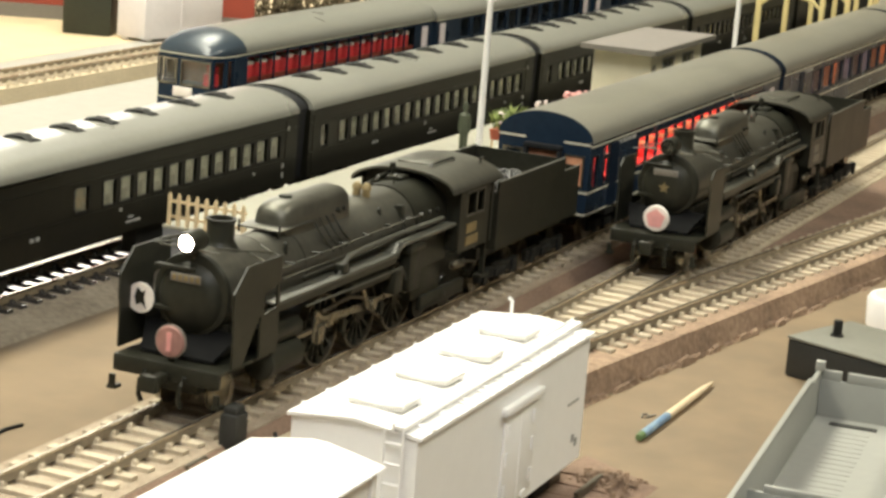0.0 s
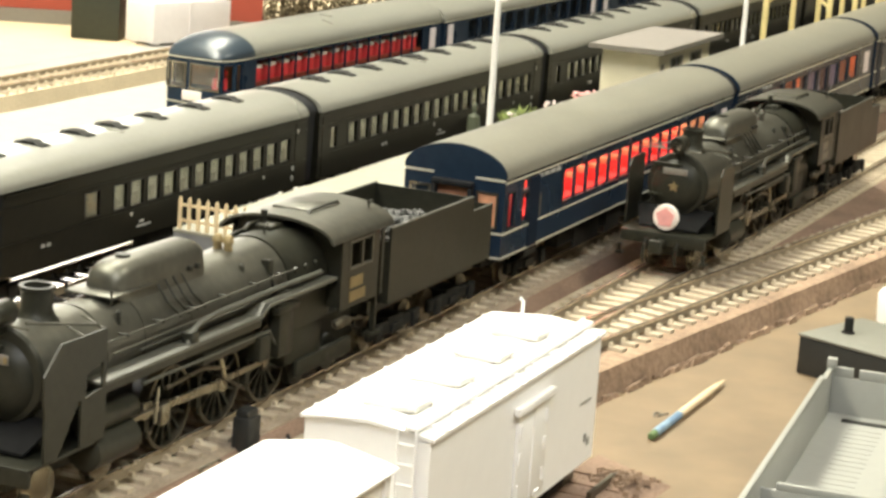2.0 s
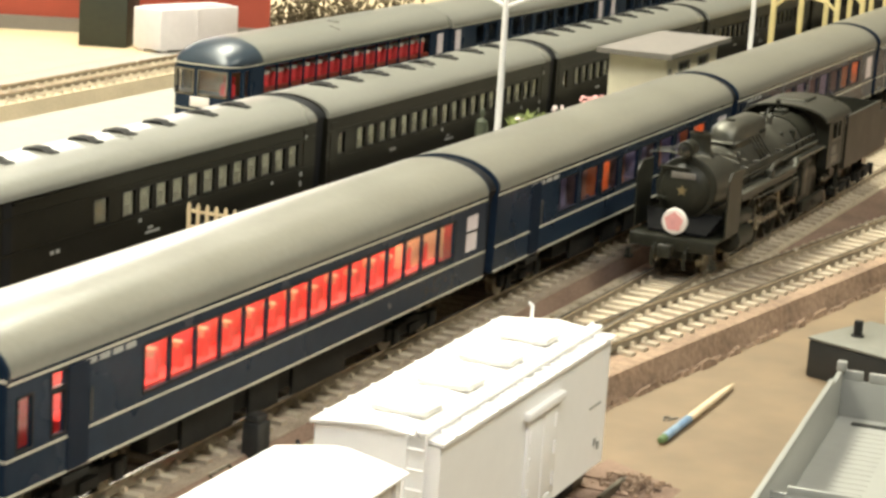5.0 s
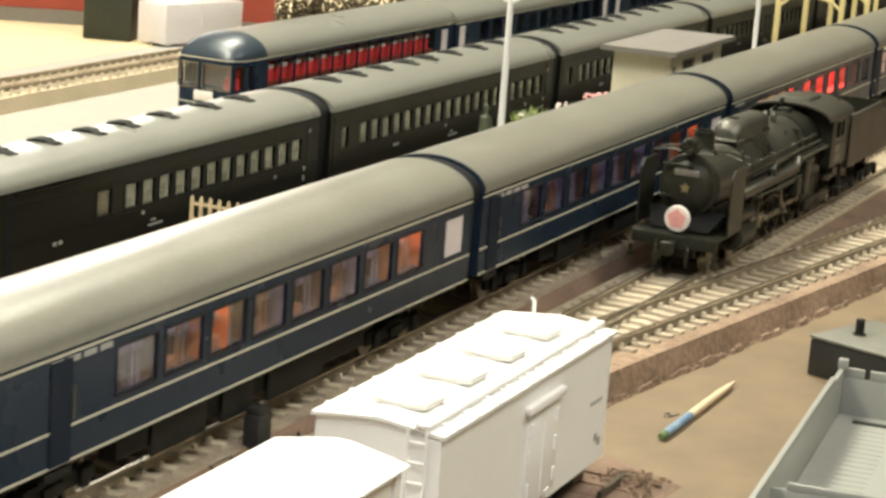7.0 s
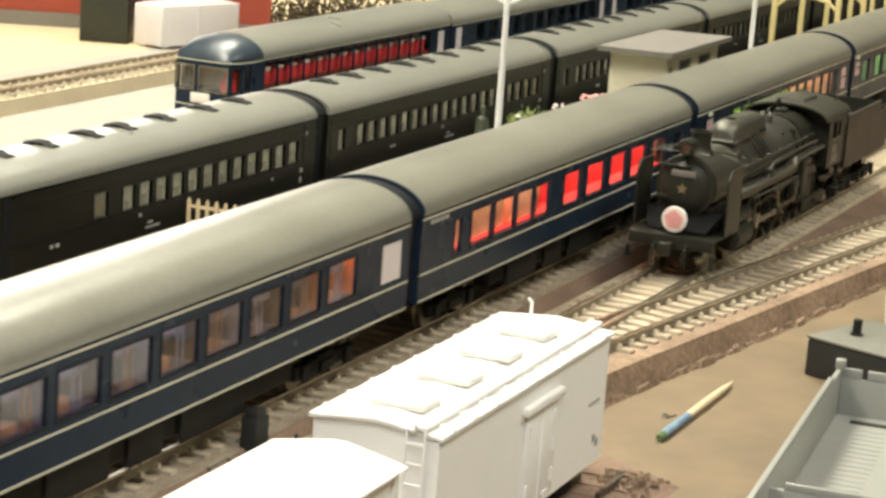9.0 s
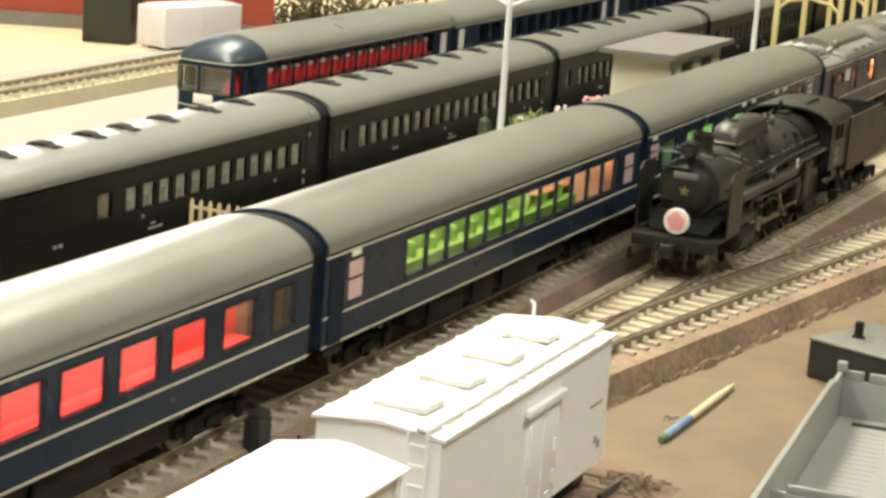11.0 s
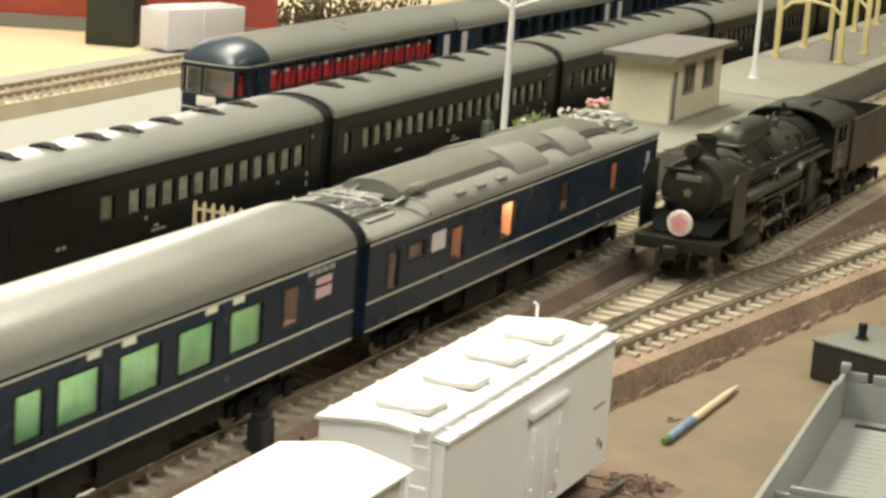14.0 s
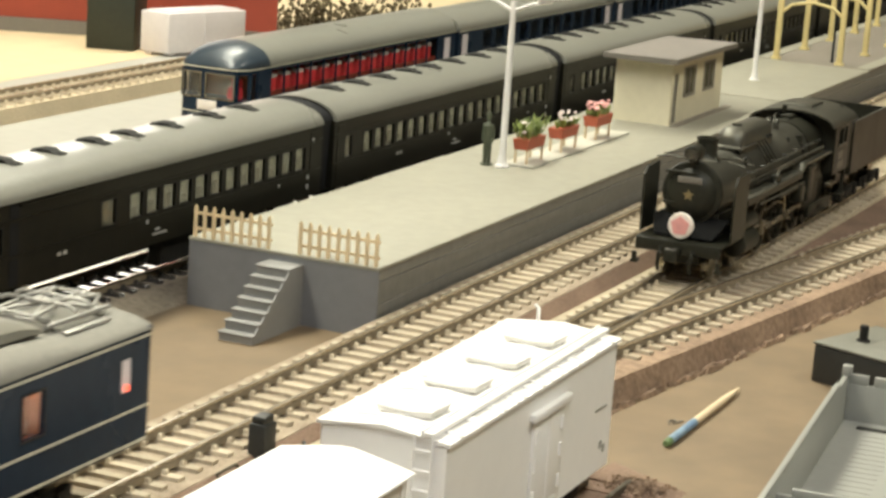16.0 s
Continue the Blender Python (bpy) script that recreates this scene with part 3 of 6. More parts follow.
def blue_coach(label, windows, seat, strip_mat, wall_colour, tall=(), frosted=(), end_windows=False, roof=True, seat_rows=True, divider=None, plates=((12, 40),), curtains=None, last=False, doors=(13.0,), spots=(), frost=None, seat_top=36.5, seat_end=None, length=260.0):
    """A dark blue coach, its near end at x = 0; windows are (xa, xb, za, zb)."""
    co = thing("passenger_coach", label, "train car", group="moving blue train")
    L = length
    zb, ze = 25.8, 53.0
    holes = [*windows, *tall, *frosted]
    deep = -9.0
    part("side_wall", Shape().holed(0.66, L - 0.66, zb, ze, -18.1, -17.1, holes), BLUE, co, smooth=False)
    part("side_wall", Shape().holed(0.66, L - 0.66, zb, ze, 17.1, 18.1, windows), BLUE, co, smooth=False)
    for x in (-0.35, L - 0.65):
        arch = [(-18.0, zb), (18.0, zb), (18.3, ze), *(ROOF_ARC[1:-1] if roof else [(p[0], ze + (p[1] - ze) * 0.3) for p in ROOF_ARC[1:-1]]), (-18.3, ze)]
        part("end_wall", Shape().prism(arch, x, x + 1.0), BLUE, co)
    part("floor_plate", Shape().box(1.1, L - 1.1, -17.0, 17.0, zb - 1.0, zb), UNDER, co)
    if roof:
        part("roof", roof_shape(0.66, L - 0.66, 62.85), ROOF, co, "satin grey roof")
    for z, h in ((51.3, 0.6), (34.2, 0.6), (26.0, 0.6)):
        for y in (-18.35, 18.11):
            part("stripe", Shape().box(0, L, y, y + 0.24, z, z + h), CREAM, co, "cream stripe", smooth=False)
    for xa, xb, za, zc in [*windows, *tall]:
        part("pane", Shape().box(xa - 0.3, xb + 0.3, -17.75, -17.55, za - 0.3, zc + 0.3), DIMPANE if seat is BERTH else CLEARPANE, co, "clear window pane", smooth=False).visible_shadow = False
        part("window_frame", Shape().holed(xa - 0.5, xb + 0.5, za - 0.5, zc + 0.5, -18.3, -18.11, [(xa, xb, za, zc)]), UNDER, co, smooth=False)
    for xa, xb, za, zc in frosted:
        part("frosted_pane", Shape().box(xa - 0.3, xb + 0.3, -17.95, -17.4, za - 0.3, zc + 0.3), frost or FROST, co, "pinkish frosted pane" if frost else "frosted white pane", smooth=False)
        if not (seat is BERTH or last):
            part("pane_bar", Shape().box(xa, xb, -18.2, -17.96, (za + zc) / 2 + 0.3, (za + zc) / 2 + 0.8), UNDER, co, smooth=False)
    for xa in spots:
        # unlit glass; its glow is only a bright pale colour
        part("lamp_glass", Shape().box(xa, xa + 5.6, -18.34, -18.12, 49.5, 51.3), SPOTGLASS, co, "small lamp glass with its glow painted pale", bevel=0.09)
    # inside
    berths = seat is BERTH
    part("inner_wall", Shape().box(4, L - 4, deep, deep + 1.0, zb, ze), wall_colour, co)
    part("seat_cloth", Shape().box(26, seat_end or L - 26, -14.8, deep - 0.02, zb, seat_top), seat, co)
    if seat_rows:
        for k, (xa, xb, za, zc) in enumerate(windows):
            if xa > (seat_end or L):
                continue
            part("seat_back", Shape().box(xa + 0.4, xa + 2.8, -13.4, deep - 0.02, zb, 42.6 + 0.8 * (k % 2)), seat, co, bevel=0.7)
            part("headrest", Shape().box(xa + 0.2, xa + 3.0, -13.0, deep - 0.6, 41.2, 43.0 + 0.8 * (k % 2)), seat if seat is not REDSEAT else ORANGESEAT, co, bevel=0.4)
    if berths:
        rnd = random.Random(int(windows[0][0] * 10))
        for k, (xa, xb, za, zc) in enumerate(windows):
            w = xb - xa
            part("berth_wall", Shape().box(xa - 2.2, xa - 1.6, -16.8, deep - 0.03, zb, 51.2), BROWNINSIDE if k % 2 else LILACINSIDE, co, smooth=False)
            h = rnd.uniform(38.0, 40.5)
            part("lower_berth", Shape().box(xa + rnd.uniform(-1, 2), xa + w * rnd.uniform(0.45, 0.7), -14.6, deep - 0.03, zb, h), ORANGESEAT if k % 3 else BROWNINSIDE, co, bevel=0.5)
            part("upper_berth", Shape().box(xa + w * rnd.uniform(0.1, 0.3), xb + 1, -13.6, deep - 0.03, 43.6, 45.0 + rnd.uniform(0, 1.2)), LILACINSIDE, co, bevel=0.4)
            xl = xa + w * rnd.uniform(0.55, 0.8)
            part("ladder", Shape().rod([(xl, -14.9, zb + 2), (xl, -14.2, 50)], 0.45, 6).rod([(xl + 2.6, -14.9, zb + 2), (xl + 2.6, -14.2, 50)], 0.45, 6), ORANGESEAT if k % 2 else LILACINSIDE, co)
            if k % 3 == 1:
                part("reading_lamp", Shape().box(xa + 1, xa + 4, -12.6, -11.0, 41.6, 42.5), LAMPSTRIP, co, "lit warm reading lamp", smooth=False)
    if divider:
        for xa, xb, material, *low in divider:
            z0 = low[0] if low else zb + 0.2
            part("partition", Shape().box(xa, xb, -12.4, deep - 0.04, z0, 51.3), material, co)
            if strip_mat in (DIMSTRIP, FAINTSTRIP):
                part("compartment_lamp", Shape().box(xa + 1, xb - 1, -16.5, -13.0, 50.6, 51.35), LAMPSTRIP, co, "lit warm compartment lamp", smooth=False)
                for x in (xa - 0.5, xb + 0.1):
                    part("compartment_wall", Shape().box(x, x + 0.4, -16.9, -12.41, zb + 0.2, 51.2), material, co, smooth=False)
    strips = [(14, L - 10, strip_mat)] if not curtains else [(14, 42, FAINTSTRIP), (42.2, 66, MIDSTRIP), (66.2, 130, strip_mat), (130.2, 180, MIDSTRIP), (180.2, L - 10, MIDSTRIP)]
    for xa, xb, material in strips:
        part("ceiling_strip", Shape().box(xa, xb, -15.4 if curtains else -16.6, deep - 0.05, 51.4, 52.2), material, co, "lit warm light strip", smooth=False)
    if curtains:
        for k, (xa, xb, za, zc) in enumerate(windows):
            open_top, open_low = ((0.4, 0.8), (0.6, 2.4), (0.4, 1.2), (2.4, 0.8), (0.3, 1.4), (0.4, 1.8), (0.3, 1.0), (0.6, 2.0))[k]
            rings = []
            for z, cut, wave in ((zb + 6, open_low, 0.75), (40, open_low * 0.8, 0.6), (45, (open_low + open_top) / 2, 0.45), (50.8, open_top, 0.3)):
                xs = [xa - 1 + cut * 0.35 + (xb - xa + 5.5 - cut * 1.35) * i / 24 for i in range(25)]
                front = [(x, -16.2 + wave * math.sin(i * 1.5 + k)) for i, x in enumerate(xs)]
                rings.append([(x, y, z) for x, y in front] + [(x, y + 0.25, z) for x, y in reversed(front)])
            part("curtain", Shape().loft(rings), curtains, co, "drawn green curtain")
    # doors, lettering, gear below
    for xa in doors:
        # flat door plate; the shade of a recess is put into its darker blue
        part("door", Shape().box(xa, xa + 8.5, -18.42, -18.12, zb + 0.4, 50.5), SHADEBLUE, co, "folding door with its recess shade painted dark", smooth=False)
        part("door_step", Shape().box(xa - 1, xa + 9.5, -18.2, -15, zb - 2.6, zb - 0.8), UNDER, co)
        part("handle", Shape().rod([(xa + 8.9, -18.7, 36), (xa + 8.9, -18.7, 44)], 0.2, 6), STEEL, co)
    for xa, w in plates:
        for k in range(4):
            part("lettering", Shape().box(xa + k * w / 4, xa + k * w / 4 + w / 5.2, -18.3, -18.12, 49.3, 50.7), GREYPRINT, co, smooth=False)
    part("underframe", Shape().box(6, L - 6, -9, 9, 20.5, 24.7), UNDER, co)
    # black box added between the bogies to give the dark shade below the coach
    part("underside_shade_box", Shape().box(64, L - 64, -14.4, -9.05, 18.0, 24.4), UNDER, co, bevel=0.5)
    for xa, xb in ((78, 104), (112, 128), (136, 168)):
        part("equipment_box", Shape().box(xa, xb, -15.6, -14.42, 15.8, 24.5), UNDER, co, bevel=0.4)
    bogie(co, 40, RAIL_TOP)
    bogie(co, L - 40, RAIL_TOP)
    if not last:
        part("bellows", Shape().prism([(-15.5, 26), (15.5, 26), (16.2, 50), *[(p[0] * 0.96, p[1] - 0.7) for p in ROOF_ARC[1:-1]], (-16.2, 50)], L + 0.36, L + 7.6), RUBBER, co, "black gangway bellows")
    if end_windows:
        for y0, y1 in ((-15.5, -9), (9, 15.5)):
            part("end_window", Shape().box(-0.7, -0.36, y0, y1, 37, 47.5), CLEARPANE if y0 > 0 else ORANGESEAT, co, smooth=False)
            part("end_frame", Shape().box(-0.95, -0.72, y0 - 0.7, y0, 36.3, 48.2).box(-0.95, -0.72, y1, y1 + 0.7, 36.3, 48.2).box(-0.95, -0.72, y0, y1, 36.3, 37).box(-0.95, -0.72, y0, y1, 47.5, 48.2), STEEL, co, smooth=False)
        part("gangway", Shape().box(-3.2, -0.36, -7.5, -5.8, 27, 49).box(-3.2, -0.36, 5.8, 7.5, 27, 49).box(-3.2, -0.36, -7.5, 7.5, 49, 51), RUBBER, co, bevel=0.5)
        part("gangway_door", Shape().box(-0.8, -0.36, -5.7, 5.7, 27, 48.9), ORANGESEAT, co)
        for z, h in ((52.1, 0.75), (34.2, 0.75), (26.0, 0.7)):
            for y0, y1 in ((-18.3, -7.6), (7.6, 18.3)):
                part("end_stripe", Shape().box(-0.55, -0.36, y0, y1, z, z + h), CREAM, co, smooth=False)
    return co


def run(x0, width, step, n, za=37.0, zc=48.3):
    return [(round(x0 + step * k, 2), round(x0 + step * k + width, 2), za, zc) for k in range(n)]


coaches = [
    blue_coach("dark blue coach with glowing red interior behind the engine", run(55, 11.5, 12.05, 15), REDSEAT, LAMPSTRIP, REDSEAT, doors=(23.0,), tall=[(4, 9.2, 36, 47.5), (17, 21.8, 36, 45.5), (16.6, 22, 47, 50.4)], frosted=[(244.5, 253.5, 36.6, 48.2)],
               end_windows=True, divider=[(12, 26, REDSEAT), (211.5, 240, PEACH)], plates=((30, 22),)),
    blue_coach("dark blue sleeping coach with orange-brown compartments", run(57, 17.3, 21.45, 8), BERTH, FAINTSTRIP, BERTH, frosted=[(241, 254, 36.6, 48.2)], divider=[(205, 227, ORANGEWALL), (98, 110, ORANGEWALL)], doors=(30.0,), plates=((30, 26),)),
    blue_coach("dark blue sleeping coach with dim orange windows", run(34, 17.3, 21.75, 9), BERTH, FAINTSTRIP, BERTH, frosted=[(242, 255, 36.6, 48.2)], divider=[(206, 228, ORANGEWALL)], doors=(6.0,), plates=((12, 27),)),
    blue_coach("dark blue dining coach with peach and red lit windows", [(38, 54.8, 37, 48.3), (57, 74.2, 37, 48.3), (76, 90.6, 37, 48.3), (92, 105, 37, 48.3), (119, 135, 37.5, 48.5), (142, 160, 37.5, 48.5), (166, 183, 37.5, 48.5), (189, 205.5, 37.5, 48.5), (214, 230, 37.5, 48.5)],
               REDSEAT, LAMPSTRIP, REDSEAT, doors=(), tall=[(25, 30, 36.5, 47.5), (239.5, 251, 37, 48.3)], seat_rows=False, divider=[(22, 78, PEACH), (84, 110, PEACH), (236, 255, BROWNINSIDE)], plates=((6, 14),)),
    blue_coach("dark blue coach with bright lime green seats", run(52.5, 14.2, 15.3, 12), GREENSEAT, GREENSTRIP, GREENSEAT, doors=(3.0,), frosted=[(15, 24, 37, 48.2), (244, 254, 37, 48)], frost=PINKFROST, spots=(16,), plates=(), seat_top=39.0, seat_end=203.0,
               divider=[(172, 203.4, PEACH, 42.6), (203.6, 247, PEACH)]),
    blue_coach("dark blue coach with drawn green curtains", [(20, 36, 36.4, 47.4), (50, 65.5, 36.4, 47.4), (70, 87, 36.4, 47.4), (99, 109.5, 36.4, 47.4), (115, 132, 36.4, 47.4), (140, 158, 36.4, 47.4), (166, 183, 36.4, 47.4), (191, 207.5, 36.4, 47.4)],
               BROWNINSIDE, CURTAINSTRIP, ORANGESEAT, doors=(), tall=[(219, 228.5, 37.5, 48)], frosted=[(5, 15, 41, 48), (237, 246.5, 42, 48)], frost=PINKFROST, plates=((232, 16),), spots=(6, 126, 140.5, 178, 191.5), seat_rows=False, curtains=GREENCURTAIN, divider=[(216, 250, BROWNINSIDE)]),
]


def power_car():
    co = blue_coach("dark blue power car with roof pantographs and few windows", [], BROWNINSIDE, DIMSTRIP, BROWNINSIDE,
                    tall=[(13, 20, 36, 47), (27, 38, 42.5, 47), (57.5, 67.5, 36.5, 47), (97, 108, 37, 48.6), (150, 158.5, 38, 47.8), (200.5, 208.5, 38, 48)], frosted=[(43, 53.5, 42, 48), (239.5, 243.5, 39.5, 47.5)], roof=False, seat_rows=False, plates=(), last=True, doors=(), length=251.0, divider=[(11, 22, BROWNINSIDE), (56, 70, ORANGESEAT), (95, 110, PEACH), (198, 211, ORANGESEAT)])
    L = 251.0
    part("low_roof", Shape().prism([*arc(0, 52.9, 18.7, 0, 180, 20, 3.4), (-17, 52.2), (17, 52.2)], -0.8, L + 0.8), ROOFDUST, co, "flat grey roof end")
    # raised middle of the roof between two lower shoulders
    ridge = [(-10.2, 58.0), (-9.6, 60.6), (-7.5, 62.0), (-4, 63.0), (0, 63.4), (4, 63.0), (7.5, 62.0), (9.6, 60.6), (10.2, 58.0)]
    part("high_roof", Shape().loft([[(x, y * w, 56 + (z - 56) * h) for y, z in ridge] for x, w, h in ((36, 1, 1), (196, 1, 0.98), (212, 0.96, 0.7), (220, 0.9, 0.35))]), ROOF, co, "raised grey roof ridge")
    shoulder = [(18.68, 53.2), (18.1, 55.0), (16.4, 56.7), (13.8, 57.8), (11.0, 58.2), (9.0, 57.9), (9.0, 53.2)]
    for s in (-1, 1):
        part("roof_shoulder", Shape().loft([[(x, s * y, 53.2 + (z - 53.2) * h) for y, z in shoulder] for x, h in ((41, 1), (176, 1), (206, 0.8), (222, 0.45))]), ROOFDUST, co)
        part("roof_shoulder", Shape().loft([[(x, s * y, 53.2 + (z - 53.2) * h) for y, z in shoulder[1:]] for x, h in ((36.5, 0.6), (41, 0.93))]), ROOFDUST, co)
        for xa, xb in ((112, 140), (158, 182)):
            part("roof_hatch", Shape().loft([[(x, s * y, z) for y, z in ((17.0, 56.2), (15.0, 59.0 + h), (10.5, 61.4 + h), (5, 62.9 + h), (5, 60), (14, 56))] for x, h in ((xa, 0.6), (xb, -0.3))]), ROOFDUST, co, bevel=0.3)
    for xa in (62, 78, 95):
        part("roof_vent", Shape().box(xa, xa + 7, -17.3, -15.2, 56.0, 57.6), ROOFDUST, co, bevel=0.5)
    part("roof_horn", Shape().turned("x", (0, -10.5, 60.6), [(42, 1.2), (43, 1.6), (50, 1.6), (51, 1.2)], 12), ROOFDUST, co, "rounded grey roof canister")
    for xc, flip in ((19.0, 1), (235, -1)):
        pg = part("pantograph", Shape().rod([(xc - 13, -8.5, 57.4), (xc + 13, -8.5, 57.4)], 0.6).rod([(xc - 13, 8.5, 57.4), (xc + 13, 8.5, 57.4)], 0.6)
                  .rod([(xc - 9, -8.5, 57.4), (xc - 9, 8.5, 57.4)], 0.6).rod([(xc + 9, -8.5, 57.4), (xc + 9, 8.5, 57.4)], 0.6), PANTO, co, "folded silver pantograph")
        for y in (-7, 7):
            part("arm", Shape().rod([(xc - 9, y, 58.0), (xc + 13 * flip, y * 0.8, 59.4)], 0.5).rod([(xc + 13 * flip, y * 0.8, 59.4), (xc - 6 * flip, y * 0.55, 60.9)], 0.5), PANTO, pg)
            part("arm", Shape().rod([(xc + 9, y, 58.0), (xc - 13 * flip, y * 0.8, 59.6)], 0.5).rod([(xc - 13 * flip, y * 0.8, 59.6), (xc + 6 * flip, y * 0.55, 61.1)], 0.5), PANTO, pg)
        part("brace", Shape().rod([(xc - 12, -5, 59.2), (xc + 10, 5, 60.4)], 0.45).rod([(xc - 12, 5, 59.2), (xc + 10, -5, 60.4)], 0.45).rod([(xc + 13, -6, 59.4), (xc + 13, 6, 59.4)], 0.45).rod([(xc - 13, -6, 59.6), (xc - 13, 6, 59.6)], 0.45), PANTO, pg)
        for dx in (-3.5, 3.0):
            part("contact_strip", Shape().rod([(xc + dx, -10.5, 59.6), (xc + dx, -8.5, 60.6), (xc + dx, 8.5, 60.6), (xc + dx, 10.5, 59.6)], 0.5), PANTO, pg)
        for dx in (-9, 9):
            for y in (-8.5, 8.5):
                part("insulator", Shape().turned("z", (xc + dx, y, 0), [(54.8, 1.2), (55.5, 1.7), (56.0, 1.1), (56.8, 1.5), (57.2, 1.0)], 10), ROOF, pg)
        for y in (-12.6, 11.0):
            part("roof_board", Shape().box(xc - 10, xc + 8, y, y + 1.8, 55.6, 56.3), PANTO, pg, bevel=0.2)
    part("cable_duct", Shape().rod([(29, -4, 56.8), (33, -9, 57.4), (34.5, -12, 59.6)], 0.55).rod([(29, 3, 57), (34, 6, 58.6), (35.5, 4, 61)], 0.5), PANTO, co)
    part("cabin_lamp", Shape().box(96, 109, -15.5, -10, 49.2, 50.6), CABINLAMP, co, "bright cabin lamp", smooth=False)
    part("tail_lamp", Shape().turned("y", (241.5, 0, 40.6), [(-18.7, 0.75), (-18.0, 0.8)], 12), TAILLIGHT, co, "lit red tail lamp")
    return co


coaches.append(power_car())


# ---- black coaches ----
def black_coach(x0, label, wins, extra):
    co = thing("passenger_coach", label, "train car", (x0, 123.0, 0), group="standing black train")
    L, zb, ze = 240.0, 20.0, 47.2
    for y in (-18.0, 17.0):
        part("side_wall", Shape().holed(0, L, zb, ze, y, y + 1.0, wins + extra), BROWNBLACK, co, smooth=False)
    for x in (0.02, L - 1.02):
        part("end_wall", Shape().prism([(-17, zb), (17, zb), (17, ze), *[(p[0] * 0.95, p[1]) for p in arc(0, ze, 17.8, 0, 180, 16, 7.6)][1:-1], (-17, ze)], x, x + 1), BROWNBLACK, co)
    part("roof", Shape().prism([*arc(0, ze, 18.8, 0, 180, 24, 7.8), (-17, ze - 0.8), (17, ze - 0.8)], 0.7, L - 0.7), ROOF2, co, "light grey roof")
    for z in (29.3, 40.9):
        part("belt_rail", Shape().box(0, L, -18.3, -18.05, z, z + 0.9), BROWNBLACK, co, smooth=False)
    for xa, xb, za, zc in wins + extra:
        part("pane", Shape().box(xa - 0.2, xb + 0.2, -17.5, -17.3, za - 0.2, zc + 0.2), WINDOWDARK, co, "grey reflecting pane", smooth=False).visible_shadow = False
        part("window_frame", Shape().holed(xa - 0.5, xb + 0.5, za - 0.5, zc + 0.5, -18.2, -18.02, [(xa, xb, za, zc)]), UNDER, co, smooth=False)
    for k, (xa, xb, za, zc) in enumerate(wins + extra):
        part("blind", Shape().box(xa - 0.8, xb + 0.8, -16.8, -16.4, za - 1, zc + 1), OLIVEBLIND if (xa, xb, za, zc) in wins else BROWNBLIND, co, "pale window blind", smooth=False)
        part("seat_top", Shape().box(xa + 1.2 + 0.7 * (k % 3), xb - 2.0 + 0.5 * (k % 2), -16.95, -16.82, za, za + 3.2 + 0.9 * (k % 3)), BROWNBLIND, co, smooth=False)
    for xv in (30, 54, 79, 105.3, 126.4, 152.4, 182.2, 207.4):
        rings = []
        for y, w, h in ((-5.9, 2.4, 55.0), (-5.2, 2.6, 55.5), (-3.4, 2.7, 55.7), (-2.2, 2.8, 56.5), (2.2, 2.8, 56.5), (3.4, 2.7, 55.9), (5.2, 2.6, 55.7), (5.9, 2.4, 55.2)):
            rings.append([(xv - w, y, 54.5), (xv - w, y, h - 0.5), (xv - w * 0.5, y, h), (xv + w * 0.6, y, h - 0.1), (xv + w, y, 54.9), (xv + w, y, 54.5)])
        v = part("ventilator", Shape().loft(rings), UNDER, co, "black roof ventilator")
        part("vent_neck", Shape().box(xv - 2, xv + 2, -2, 2, 54.2, 55.2), UNDER, v)
    if len(extra) > 1:
        # black plate laid on the wall as the shade of the baggage door gap
        part("door_gap_shade", Shape().box(33, 37.6, -18.12, -18.02, zb + 0.5, 46.4), RUBBER, co, "baggage door gap with its shade painted black", smooth=False)
        part("door_track", Shape().box(38, 74, -18.9, -18.02, 45.4, 46.2), BROWNBLACK, co, smooth=False)
    for xa in (3, 230):
        part("door", Shape().box(xa, xa + 7, -18.25, -18.05, zb + 1, 45), BROWNBLACK, co, smooth=False)
    for xm, zm, w, h in ((59, 26.0, 2.0, 1.2), (62.2, 26.0, 2.0, 1.2), (111.6, 28, 1.4, 1.4), (116, 23.2, 9, 0.8), (117.5, 24.8, 3, 0.8), (205, 27, 1.2, 1.2), (228, 27, 1.6, 1.6), (228, 23, 1.2, 2.0), (231, 41, 1.5, 1.8)):
        part("lettering", Shape().box(xm, xm + w, -18.3, -18.06, zm, zm + h), GREYPRINT, co, smooth=False)
    part("underframe", Shape().box(4, L - 4, -9, 9, 15, zb - 0.05).box(128, 162, -15, -9.1, 10, 19.5).box(168, 184, -15, -9.1, 10.5, 19.5), UNDER, co, bevel=0.5)
    for x in (38, L - 38):
        bogie(co, x, 7.0)
    part("bellows", Shape().prism([(-15.5, 20), (15.5, 20), (16.5, 46), *[(p[0] * 0.93, p[1] - 0.6) for p in arc(0, 47.2, 18.8, 0, 180, 20, 7.8)][1:-1], (-16.5, 46)], L + 0.9, L + 9.1), RUBBER, co, "black gangway bellows")
    return co


FULL = run(26.6, 7.6, 10.62, 19, 31.4, 39.8)
